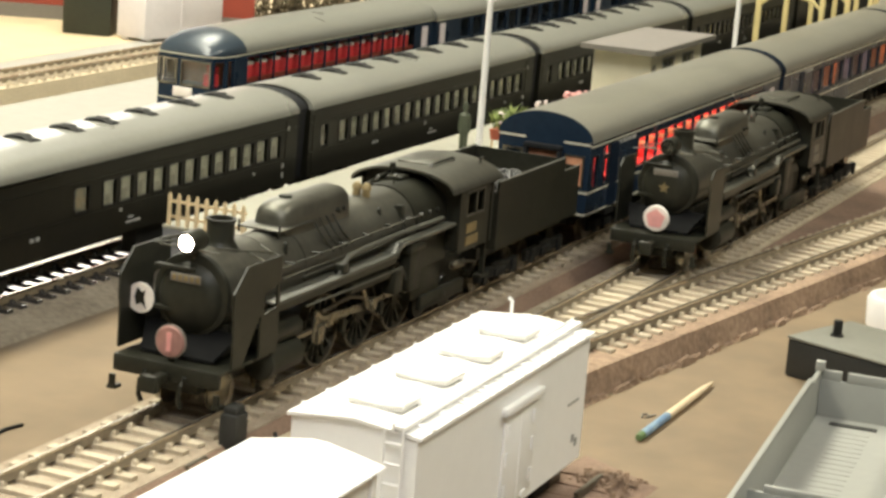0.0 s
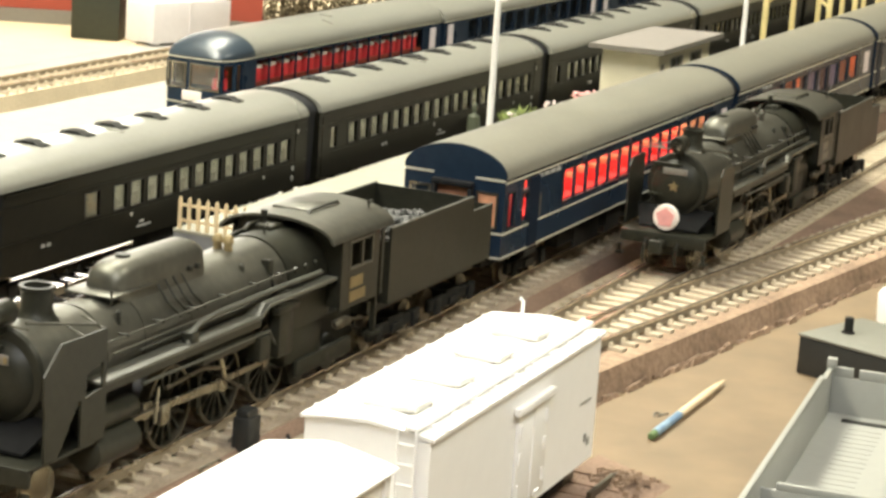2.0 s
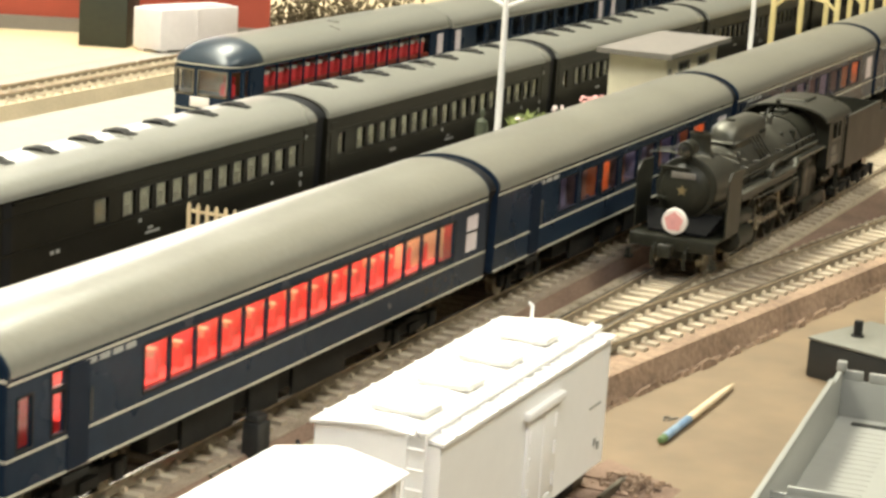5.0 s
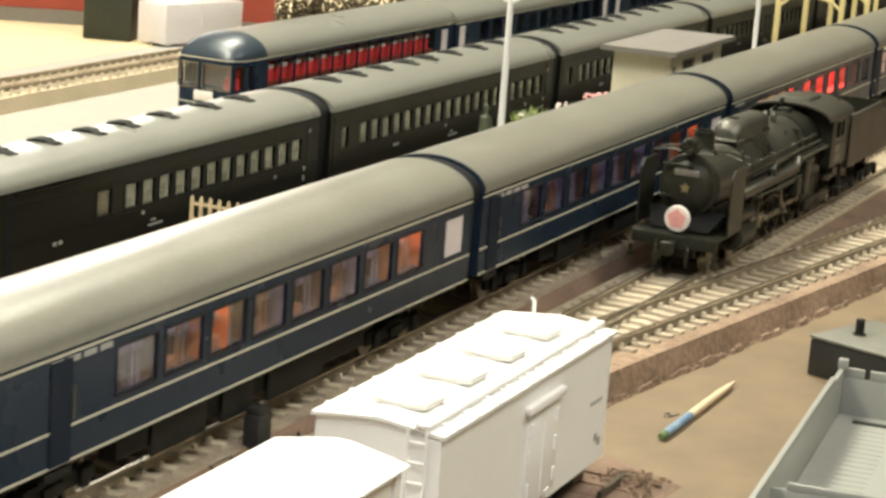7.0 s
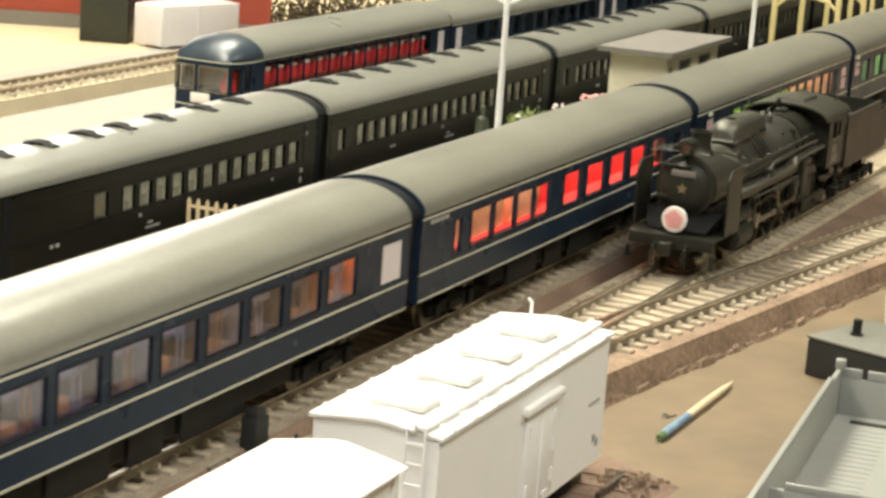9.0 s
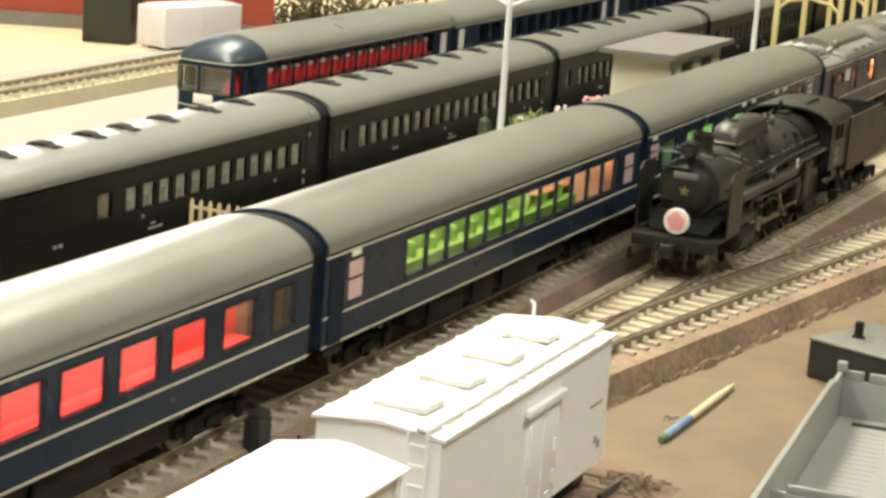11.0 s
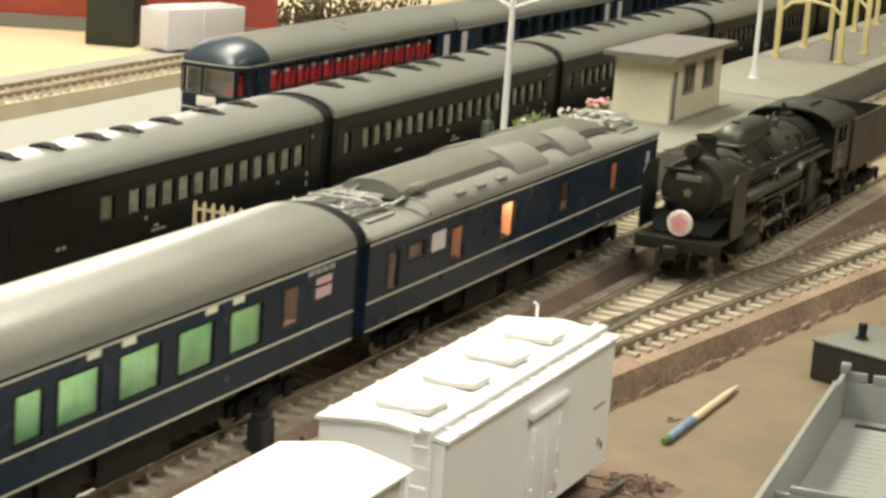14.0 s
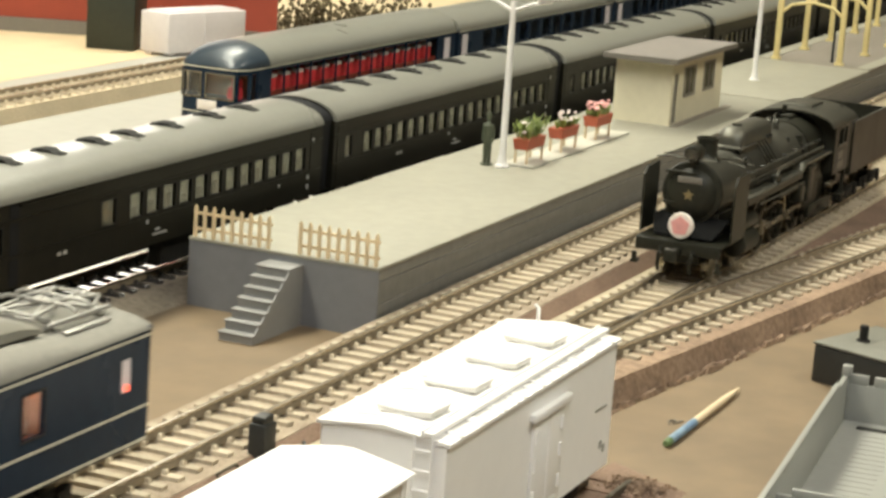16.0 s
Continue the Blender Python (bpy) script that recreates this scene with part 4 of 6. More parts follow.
for k, (words, wins, extra) in enumerate((
        ("black-brown baggage coach with light grey roof beside the platform end", run(101.2, 7.8, 10.62, 12, 31.4, 39.8), [(84, 92.5, 31.4, 39.8), (20, 29, 31.4, 39.8)]),
        ("black-brown passenger coach standing beside the fenced platform", FULL, [(9, 16, 31.4, 39.8)]),
        ("black-brown passenger coach standing behind the cream shed", FULL, [(9, 16, 31.4, 39.8)]),
        ("black-brown passenger coach standing behind the platform canopy", FULL, [(9, 16, 31.4, 39.8)]),
        ("black-brown passenger coach far along the platform", FULL, []))):
    black_coach(-102 + 250 * k, words, wins, extra)


# ---- observation train ----
def observation_car():
    co = thing("observation_coach", "blue observation coach with rounded end and red seats", "train car", (236.0, 214.5, 0), group="standing blue train")
    zb, ze, L = 21.6, 48.2, 233.0
    wins = run(26.4, 12.7, 13.2, 14, 33.8, 46.0)
    for y in (-18.0, 17.0):
        part("side_wall", Shape().holed(14, L, zb, ze, y, y + 1.0, wins), BLUE, co, smooth=False)
    ring = [(14, 18), (6, 17), (1.5, 14), (0, 9), (0, -9), (1.5, -14), (6, -17), (14, -18)]
    for z0, z1 in ((zb, 33.5), (45.2, ze)):
        part("nose_wall", Shape().loft([[(x, y, z0) for x, y in ring], [(x, y, z1) for x, y in ring]]), BLUE, co)
    for x, y in ((0.4, 2.8), (1.2, 13.6), (1.2, -13.6), (7, 17.2), (7, -17.2), (13.4, 17.6), (13.4, -17.6)):
        part("pillar", Shape().box(x - 0.2, x + 1.4, y - 0.9, y + 0.9, 33.4, 45.3), BLUE, co)
    for y0, y1 in ((4.4, 12.8), (-13.0, 1.2)):
        part("end_pane", Shape().box(0.5, 0.8, y0, y1, 33.6, 45.1), CLEARPANE, co, "large end window pane", smooth=False).visible_shadow = False
        part("end_frame", Shape().box(-0.2, 0.4, y0 - 0.5, y0, 33.4, 45.2).box(-0.2, 0.4, y1, y1 + 0.5, 33.4, 45.2).box(-0.2, 0.4, y0, y1, 33.4, 34.0).box(-0.2, 0.4, y0, y1, 44.6, 45.2), STEEL, co, smooth=False)
    part("lounge_seat", Shape().box(6, 12, -11.6, -6.2, zb, 39).box(9, 12, -11.6, -6.2, 39, 42.5), REDSEAT, co, "red lounge seat", bevel=0.8)
    part("lounge_wall", Shape().box(25.4, 26, -16.9, 16.9, zb, ze), ORANGESEAT, co)
    dome = []
    for t in (0, 0.06, 0.15, 0.3, 0.48, 0.7, 0.88, 1.0):
        s = (1 - (1 - t) ** 2.3) ** 0.5
        dome.append([(0.5 + 23 * t, y * (0.62 + 0.38 * s), ze + (z - ze) * s) for y, z in [(18.6, ze), *arc(0, ze + 0.4, 18.6, 0, 180, 20, 9.8), (-18.6, ze)]])
    part("nose_dome", Shape().loft(dome), DOMEBLUE, co, "glossy grey-blue domed roof end")
    part("roof", Shape().prism([*arc(0, ze, 18.8, 0, 180, 24, 10.2), (-17, ze - 0.8), (17, ze - 0.8)], 23.5, L + 0.8), ROOF2, co, "light grey roof")
    part("end_wall", Shape().box(L - 1, L - 0.02, -17, 17, zb, ze), BLUE, co)
    for z in (26.6, 47.2):
        part("stripe", Shape().box(14, L, -18.25, -18.02, z, z + 0.7), CREAM, co, smooth=False)
        part("nose_stripe", Shape().loft([[(x - 0.3, y * 1.01, z) for x, y in ring], [(x - 0.3, y * 1.01, z + 0.6) for x, y in ring]]), CREAM, co, smooth=False)
    part("tail_sign", Shape().plate([(-1.2, -5), (-1.2, 5), (-0.2, 5), (-0.2, -5)], 28.2, 32.8), BADGEWHITE, co, "plain white tail sign", bevel=0.8)
    for xa, xb, za, zc in wins:
        part("pane", Shape().box(xa - 0.2, xb + 0.2, -17.5, -17.3, za - 0.2, zc + 0.2), CLEARPANE, co, smooth=False).visible_shadow = False
        part("red_seat", Shape().box(xa + 1.8, xb - 2.2, -15.4, -6, zb, 42.6), REDSEAT, co, "red seat", bevel=1.4)
        part("headrest", Shape().box(xa + 2.4, xb - 2.8, -15.7, -12.5, 41.4, 43.4), HEADREST, co, "white headrest cover", bevel=0.5)
        part("carpet_ledge", Shape().box(xa - 0.9, xb + 0.9, -16.9, -15.5, zb + 0.2, 35.6), REDWALL, co, smooth=False)
    part("inner_wall", Shape().box(26, L - 3, -3, -2, zb, ze), ORANGESEAT, co)
    part("door", Shape().box(219, 226, -18.3, -18.05, 34, 45), FROST, co, smooth=False)
    part("underframe", Shape().box(8, L - 4, -9, 9, 16, zb - 0.05), UNDER, co)
    for x in (44, L - 38):
        bogie(co, x, 7.0)
    return co


observation_car()


def standing_blue(x0, label):
    co = thing("passenger_coach", label, "train car", (x0, 214.5, 0), group="standing blue train")
    zb, ze, L = 21.2, 47.4, 246.0
    wins = run(34, 13, 18, 11, 34.8, 45.0)
    for y in (-18.0, 17.0):
        part("side_wall", Shape().holed(0, L, zb, ze, y, y + 1.0, wins), BLUE, co, smooth=False)
    for x in (0.02, L - 1.02):
        part("end_wall", Shape().prism([(-17, zb), (17, zb), (17, ze), (9, ze + 7), (-9, ze + 7), (-17, ze)], x, x + 1), BLUE, co)
    part("roof", Shape().prism([*arc(0, ze, 18.8, 0, 180, 24, 9.4), (-17, ze - 0.8), (17, ze - 0.8)], -0.8, L + 0.8), ROOF2, co, "light grey roof")
    for z in (28.5, 46.3):
        part("stripe", Shape().box(0, L, -18.25, -18.02, z, z + 0.7), CREAM, co, smooth=False)
    for xa, xb, za, zc in wins:
        part("pane", Shape().box(xa - 0.2, xb + 0.2, -17.5, -17.3, za - 0.2, zc + 0.2), CLEARPANE, co, smooth=False).visible_shadow = False
    part("inner_wall", Shape().box(3, L - 3, -12, -11, zb, ze), BLUE, co)
    for xa in (5, 233):
        part("door", Shape().box(xa, xa + 7.0, -18.3, -18.05, 34, 45), FROST, co, smooth=False)
    part("underframe", Shape().box(4, L - 4, -9, 9, 16, zb - 0.05), UNDER, co)
    for x in (38, L - 38):
        bogie(co, x, 7.0)
    return co


for k, words in enumerate(("dark blue coach coupled behind the observation coach", "dark blue coach in the middle of the standing train", "dark blue coach far along the standing train")):
    standing_blue(474 + 252 * k, words)


# ---- steam engines ----
def driver_shape(r=10.9):
    s = Shape()
    for y0, y1 in ((-9.6, -7.4), (7.4, 9.6)):
        s.turned("y", (0, 0, 0), [(y0, 2.6), (y1, 2.6)], 14)
        a0 = 0.0 if y0 < 0 else math.pi / 2
        s.turned("y", (4.0 * math.cos(a0), 0, 4.0 * math.sin(a0)), [(y0 - 0.3, 1.9), (y1, 1.9)], 10)
    s.turned("y", (0, 0, 0), [(-8, 1.2), (8, 1.2)], 10)
    return s


def spoke_shape(y0, y1, r=10.9, w=0.45):
    return Shape().box(2.2, r - 0.8, y0 + 0.5, y1 - 0.5, -w, w)


SPOKES = [mesh_of("spoke", spoke_shape(y0, y1), LOCO, smooth=False) for y0, y1 in ((-9.6, -7.4), (7.4, 9.6))]


def tyre_shape(r=10.9):
    s = Shape()
    for y0, y1 in ((-9.8, -7.2), (7.2, 9.8)):
        rings = []
        for y, rr in ((y0, r - 0.9), (y0, r), (y1, r), (y1, r - 0.9), (y0, r - 0.9)):
            rings.append([(rr * math.cos(2 * math.pi * k / 32), y, rr * math.sin(2 * math.pi * k / 32)) for k in range(32)])
        s.loft(rings, caps=False)
    return s


def steam_engine(label, at, group, lit, badge, mark):
    """A black Pacific or Hudson express engine with its tender; front beam at x = 0, running towards -x."""
    en = thing("steam_locomotive", label, "locomotive", at, group=group)
    az = 43.0
    R = RAIL_TOP
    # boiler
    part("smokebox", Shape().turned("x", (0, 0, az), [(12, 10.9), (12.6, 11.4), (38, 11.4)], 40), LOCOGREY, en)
    part("smokebox_front", Shape().turned("x", (0, 0, az), [(11.2, 10.2), (11.6, 11.2), (12.9, 11.5)], 40), LOCO, en)
    part("smokebox_door", Shape().turned("x", (0, 0, az - 0.6), [(8.0, 3), (8.6, 6.0), (9.8, 8.4), (11.3, 9.6)], 40), LOCO, en)
    part("boiler", Shape().turned("x", (0, 0, az), [(38.05, 11.0), (100, 11.2), (128, 12.4), (152, 12.6)], 40), LOCOGREY, en, "dusty black boiler with top sheen put into its colour")
    for x in (39, 56, 78, 104, 127):
        part("boiler_band", Shape().turned("x", (0, 0, az), [(x, 11.3 if x < 120 else 12.55), (x + 0.6, 11.3 if x < 120 else 12.55)], 40), LOCOGREY, en)
    part("firebox", Shape().prism([(-12.6, 30), (12.6, 30), *arc(0, az, 12.8, 0, 180, 20)], 127, 152), LOCO, en)
    part("chimney", Shape().turned("z", (25.6, 0, 0), [(53, 5.6), (54.6, 4.4), (56, 3.8), (60.6, 3.8), (60.9, 4.2), (61.5, 4.2), (61.5, 3.3), (57, 3.0)], 24), LOCO, en)
    dome = []
    for x, w, h in ((52.6, 3.2, 57.6), (53.2, 4.6, 59.4), (54.6, 5.3, 60.7), (57.0, 5.7, 61.4), (61, 5.8, 61.8), (90.0, 5.8, 61.6), (92.0, 5.7, 61.0), (93.0, 5.2, 60.0)):
        dome.append([(x, y, z) for y, z in ((-w - 0.5, 51.2), (-w, 55.6), (-w * 0.93, h - 2.3), (-w * 0.72, h - 0.9), (-w * 0.38, h - 0.15), (0, h), (w * 0.38, h - 0.15), (w * 0.72, h - 0.9), (w * 0.93, h - 2.3), (w, 55.6), (w + 0.5, 51.2))])
    part("steam_dome", Shape().loft(dome), LOCOGREY, en, "long rounded black dome cover")
    part("dome_hatch", Shape().turned("z", (62, 0, 0), [(61.2, 2.0), (62.3, 1.9), (62.4, 1.0)], 16), LOCO, en)
    part("dome_tray", Shape().box(47, 68, -6.9, 6.9, 54.6, 55.2), LOCOGREY, en, bevel=0.2)
    for y in (-6.4, 6.4):
        part("tray_post", Shape().rod([(47.4, y, 53.2), (47.4, y, 56.8)], 0.35, 6), LOCO, en)
    for x, z in ((84, 58.0), (88, 58.0)):
        part("sand_valve", Shape().turned("y", (x, 0, z - 2.6), [(-7.0, 0.7), (-5.5, 0.8)], 8), LOCO, en)
    for x in (68, 72, 76, 80):
        part("sand_pipe", Shape().rod([(x, -6.3, 55), (x, -9.6, 50.5), (x + 4, -11.4, 46.2)], 0.32, 6), LOCO, en)
    for dy in (-1.6, 1.6):
        part("safety_valve", Shape().turned("z", (112, dy, 0), [(53.6, 1.3), (56.4, 1.2), (56.6, 1.6), (57.6, 1.5), (58.6, 0.8)], 12), BRASS if lit else LOCOGREY, en, "brass safety valve" if lit else "dark safety valve")
    part("turret", Shape().box(136, 143, -1.5, 3.5, 54.8, 57.0).rod([(132, 4.6, 55.4), (136, 5.6, 56.4), (147, 6.2, 56.2)], 0.6).rod([(124, 6.6, 54.2), (134, 7.2, 54.8), (148, 7.6, 54.8)], 0.5), LOCO, en, bevel=0.4)
    part("vent_pipe", Shape().rod([(132, -1.5, 54.8), (132, -1.5, 57.6), (134, -1.5, 58.2)], 0.45, 6), LOCO, en)
    for x, y in ((47, -8.8), (108, -8.2)):
        part("boiler_stud", Shape().turned("z", (x, y, 0), [(49, 0.8), (51.8, 0.7), (52.0, 0.9), (52.6, 0.4)], 8), LOCO, en)
    for dz, xa, xb in ((-2.2, 40, 126), (-3.8, 52, 118)):
        part("side_pipe", Shape().rod([(xa, -12.2, 46.0 + dz), (xb, -13.0, 46.6 + dz), (xb + 6, -14.0, 43.2)], 0.32, 6), LOCOGREY, en)
    for x in (44, 60, 76, 92, 108, 122):
        part("rail_knob", Shape().turned("y", (x, 0, 47.7), [(-13.7, 0.45), (-10.6, 0.35)], 8), LOCO, en)
    part("whistle", Shape().turned("z", (140, 3, 0), [(55, 0.6), (58.5, 0.6), (58.8, 1.0), (60.5, 1.0)], 8), LOCO, en)
    part("clack_valve", Shape().box(118, 120, -11.2, -8.6, 48.0, 52.0).rod([(119, -11, 48.5), (119, -12.6, 43)], 0.5), LOCO, en)
    for x in (131, 137, 143):
        part("washout_plug", Shape().turned("y", (x, 0, 47.2), [(-12.9, 0.8), (-11, 0.8)], 8), LOCO, en)
    part("feed_pipe", Shape().rod([(70, -14.8, 40), (71.5, -14.8, 42.4), (76, -14.6, 44.2), (86, -14.4, 45.0), (112, -14.2, 45.0), (143, -14.2, 44.8)], 0.7 if lit else 0.6, 10), DUST if lit else LOCOGREY, en, "curved grey pipe")
    part("handrail", Shape().rod([(32, -13.0, 47.5), (128, -13.6, 48.2)], 0.3, 6), LOCOGREY, en)
    part("handrail", Shape().rod([(32, 13.0, 47.5), (128, 13.6, 48.2)], 0.3, 6), LOCOGREY, en)
    # front
    part("headlight_case", Shape().turned("x", (0, 0, 57.6), [(7.5, 2.8), (8.4, 3.1), (14, 3.0), (15.5, 1.9)], 24).box(9.5, 14, -1.2, 1.2, 53.0, 55.2), LOCO, en)
    part("headlight_lens", Shape().turned("x", (0, 0, 57.6), [(7.0, 0.8), (7.25, 1.6), (7.48, 2.1)], 24), HEADLIGHT if lit else CLEARPANE, en, "lit warm headlight" if lit else "unlit headlight lens")
    part("number_plate", Shape().box(8.0, 8.5, -4.6, 4.6, 46.8, 49.2), SHEDTRIM, en, bevel=0.2)
    for k in range(5):
        part("number_bar", Shape().box(7.8, 7.99, 3.8 - 1.8 * k - 1.0, 3.8 - 1.8 * k, 47.3, 48.8), BRASS if lit else SHEDTRIM, en, smooth=False)
    part("door_hinge", Shape().box(8.4, 10.5, -2, 9.6, 49.9, 50.7).box(8.4, 10.5, -2, 9.6, 38.5, 39.3), LOCO, en)
    if mark:
        star = []
        for k in range(10):
            rr = 2.2 if k % 2 == 0 else 1.0
            star.append((rr * math.sin(2 * math.pi * k / 10), 42.5 + rr * math.cos(2 * math.pi * k / 10)))
        part("star", Shape().prism(star, 7.6, 8.3), BRASS, en, "brass star")
    for y in (-8.5, 8.5):
        part("front_rail", Shape().rod([(9, y, 57.2), (29, y * 1.75, 53.8)], 0.35, 6), LOCOGREY, en)
    part("front_rail", Shape().rod([(9.5, -9, 55.8), (9.5, 9, 55.8)], 0.3, 6), LOCOGREY, en)
    if lit:
        disc = part("side_disc", Shape().turned("x", (0, 13.9, 40.2), [(9.0, 4.1), (9.6, 4.1)], 28), BADGEWHITE, en, "white round emblem with dark bird shape")
        part("emblem", Shape().prism([(12.0, 37.5), (13.4, 39), (15.0, 38.2), (15.6, 40.4), (14.8, 43.0), (13.4, 41.8), (12.4, 42.6), (12.8, 40.2)], 8.75, 8.99), LOCO, disc)
    part("front_apron", Shape().loft([[(5.5, y, 27.2) for y in (-11, 11)] + [(5.5, y, 27.9) for y in (11, -11)], [(13.5, y, 33.5) for y in (-14.5, 14.5)] + [(13.5, y, 34.2) for y in (14.5, -14.5)]]), APRON, en)
    part("front_deck", Shape().box(0.6, 30, -16.2, 16.2, 25.6, 26.6), LOCO, en, bevel=0.3)
    part("buffer_beam", Shape().box(0, 1.8, -16.0, 16.0, 22.0, 26.6), LOCO, en, bevel=0.5)
    for y in (-17.0, 14.6):
        part("beam_step", Shape().box(-0.8, 2.5, y, y + 2.4, 17, 18).box(-0.6, 0.2, y + 0.4, y + 2.0, 18, 21), LOCO, en)
    part("coupler", Shape().box(-7, 0, -1.5, 1.5, 21.5, 24.5).box(-9, -6, -2.6, 2.4, 20.6, 25.4), LOCO, en, bevel=0.7)
    for y in (-6, 6):
        part("brake_hose", Shape().rod([(-0.2, y, 24), (-2.4, y, 22), (-2.8, y, 18), (-1.6, y, 16)], 0.7, 8), LOCO, en)
    part("saddle", Shape().prism([(-9, 26.6), (9, 26.6), (10.5, 36), (-10.5, 36)], 14, 40), LOCO, en)
    hm = part("headmark", Shape().turned("x", (0, 0, 32.2), [(1.4, 4.0 if not mark else 4.5), (2.0, 4.3 if not mark else 4.75), (2.9, 4.3 if not mark else 4.75)], 36), BADGEWHITE if mark else PINKDIM, en, badge)
    five = [(3.4 * math.sin(2 * math.pi * k / 5), 32.2 + 3.4 * math.cos(2 * math.pi * k / 5)) for k in range(5)]
    if mark:
        part("emblem", Shape().prism([(1.08 * y, (z - 32.2) * 1.08 + 32.2) for y, z in five], 1.0, 1.38), PINK, hm, "pink five-sided emblem")
    else:
        part("emblem", Shape().box(1.0, 1.38, -0.7, 0.7, 29.6, 34.8), PINK, hm, "dark red writing bar")
        part("rim", Shape().turned("x", (0, 0, 32.2), [(2.0, 4.35), (2.0, 4.6), (2.6, 4.6), (2.6, 4.35)], 36), SHEDTRIM, hm)
    part("headmark_post", Shape().box(2.91, 3.6, -1, 1, 26.5, 33), LOCO, en)
    # smoke deflectors
    for s in (-1, 1):
        y0, y1 = sorted((s * 16.9, s * 17.5))
        sh = Shape()
        if mark:
            sh.slab([(8.0, 27.2), (24.5, 27.2), (24.5, 50.8), (11.0, 50.8), (8.0, 48.0)], y0, y1)
        else:
            sh.slab([(4.2, 38.5), (20.5, 38.5), (20.5, 53.6), (10.2, 53.6), (3.6, 47.4), (3.6, 42.0)], y0, y1)
            sh.slab([(20.5, 44.4), (28.8, 46.2), (28.8, 53.6), (20.5, 53.6)], y0, y1)
            sh.slab([(4.2, 27.2), (9.5, 27.2), (17.5, 38.5), (4.2, 38.5)], y0, y1)
            if s > 0:
                sh.slab([(9.5, 27.2), (18.6, 27.2), (18.6, 38.5), (17.5, 38.5)], y0, y1)
            sh.slab([(18.6, 27.2), (28.8, 27.2), (28.8, 39.8), (18.6, 38.5)], y0, y1)
            sh.slab([(27.4, 39.6), (28.8, 39.8), (28.8, 46.2), (27.4, 45.8)], y0, y1)
        part("smoke_deflector", sh, LOCO, en, "dusty black smoke deflector")
        part("deflector_brace", Shape().rod([(20, s * 17, 53.2), (23, s * 9.5, 54.2)], 0.3, 6).rod([(28, s * 17, 53.2), (31, s * 9.0, 54.6)], 0.3, 6), LOCOGREY, en)
        # running boards
        part("running_board", Shape().box(28.8, 105, min(s * 11, s * 16.6), max(s * 11, s * 16.6), 39.2, 40.1), DUST if lit else LOCOGREY, en, "dusty running board", bevel=0.2)
        part("running_board", Shape().loft([[(105, y, z) for y, z in ((s * 11, 39.2), (s * 16.6, 39.2), (s * 16.6, 40.1), (s * 11, 40.1))], [(110, y, z) for y, z in ((s * 11, 41.7), (s * 16.6, 41.7), (s * 16.6, 42.6), (s * 11, 42.6))]]).box(110, 149, min(s * 11, s * 16.6), max(s * 11, s * 16.6), 41.7, 42.6), DUST if lit else LOCOGREY, en)
        part("valance", Shape().box(29, 105, min(s * 16.1, s * 16.6), max(s * 16.1, s * 16.6), 37.4, 39.2), LOCO, en)
        part("air_tank", Shape().turned("x", (0, s * 13.2, 34.4), [(76, 1), (77, 2.6), (104, 2.6), (105, 1)], 16), LOCO, en)
        part("air_pump", Shape().box(116, 124, min(s * 12.5, s * 16.4), max(s * 12.5, s * 16.4), 26, 41).box(114, 126, min(s * 12, s * 17), max(s * 12, s * 17), 38.5, 40.5), LOCO, en, bevel=0.5)
        part("feed_pump", Shape().box(106, 112, min(s * 12, s * 16.2), max(s * 12, s * 16.2), 27, 34), LOCO, en, bevel=0.6)
        # cylinders
        cy = part("cylinder", Shape().turned("x", (0, s * 13.2, R + 11.2), [(26, 3.0), (27, 4.6), (45, 4.6), (46, 3.0)], 24).turned("x", (0, s * 13.4, R + 18.4), [(24, 1.6), (25, 3.0), (46, 3.0), (48, 1.6)], 20)
                  .box(28, 44, min(s * 9, s * 13.4), max(s * 9, s * 13.4), R + 9, R + 21), LOCO, en)
        part("slide_bar", Shape().box(46, 68, min(s * 12.6, s * 13.8), max(s * 12.6, s * 13.8), R + 13.4, R + 14.6), STEEL, cy)
        part("valve_link", Shape().rod([(62, s * 13.8, R + 18.6), (80, s * 13.6, R + 19.6), (94, s * 13.2, R + 16.5)], 0.55, 6).rod([(88, s * 13.6, R + 22.5), (92, s * 13.6, R + 14)], 0.8, 6).rod([(58, s * 14, R + 20), (57, s * 14, R + 11)], 0.55, 6), STEEL, en, "steel valve rod")
        part("lubricator", Shape().box(70, 74, min(s * 13, s * 16), max(s * 13, s * 16), 40.1, 43.0), LOCO, en, bevel=0.4)
        for x in (58, 83.2, 108.8):
            part("brake_hanger", Shape().rod([(x, s * 10.6, R + 16), (x + 0.8, s * 10.6, R + 6)], 0.5, 6).box(x - 1.2, x + 1.2, min(s * 9.2, s * 11.2), max(s * 9.2, s * 11.2), R + 8, R + 12), LOCO, en)
        part("lower_pipe", Shape().rod([(48, s * 15.6, 35.2), (74, s * 15.6, 34.8), (112, s * 15.4, 34.6), (116, s * 15.2, 30)], 0.4, 6), DUST, en)
        part("eccentric_rod", Shape().rod([(92, s * 13.9, R + 14), (102, s * 13.9, R + 9)], 0.5, 6), STEEL, en, "steel eccentric rod")
        part("crosshead", Shape().box(60, 64, min(s * 12.2, s * 14.4), max(s * 12.2, s * 14.4), R + 9.4, R + 14.8), STEEL, en, "steel crosshead", bevel=0.4)
        part("injector", Shape().turned("x", (0, s * 15.0, 27.5), [(152, 0.8), (153, 1.5), (160, 1.5), (161, 0.8)], 10).rod([(161, s * 15, 27.5), (170, s * 15, 26)], 0.5, 6), DARKSTEEL, en)
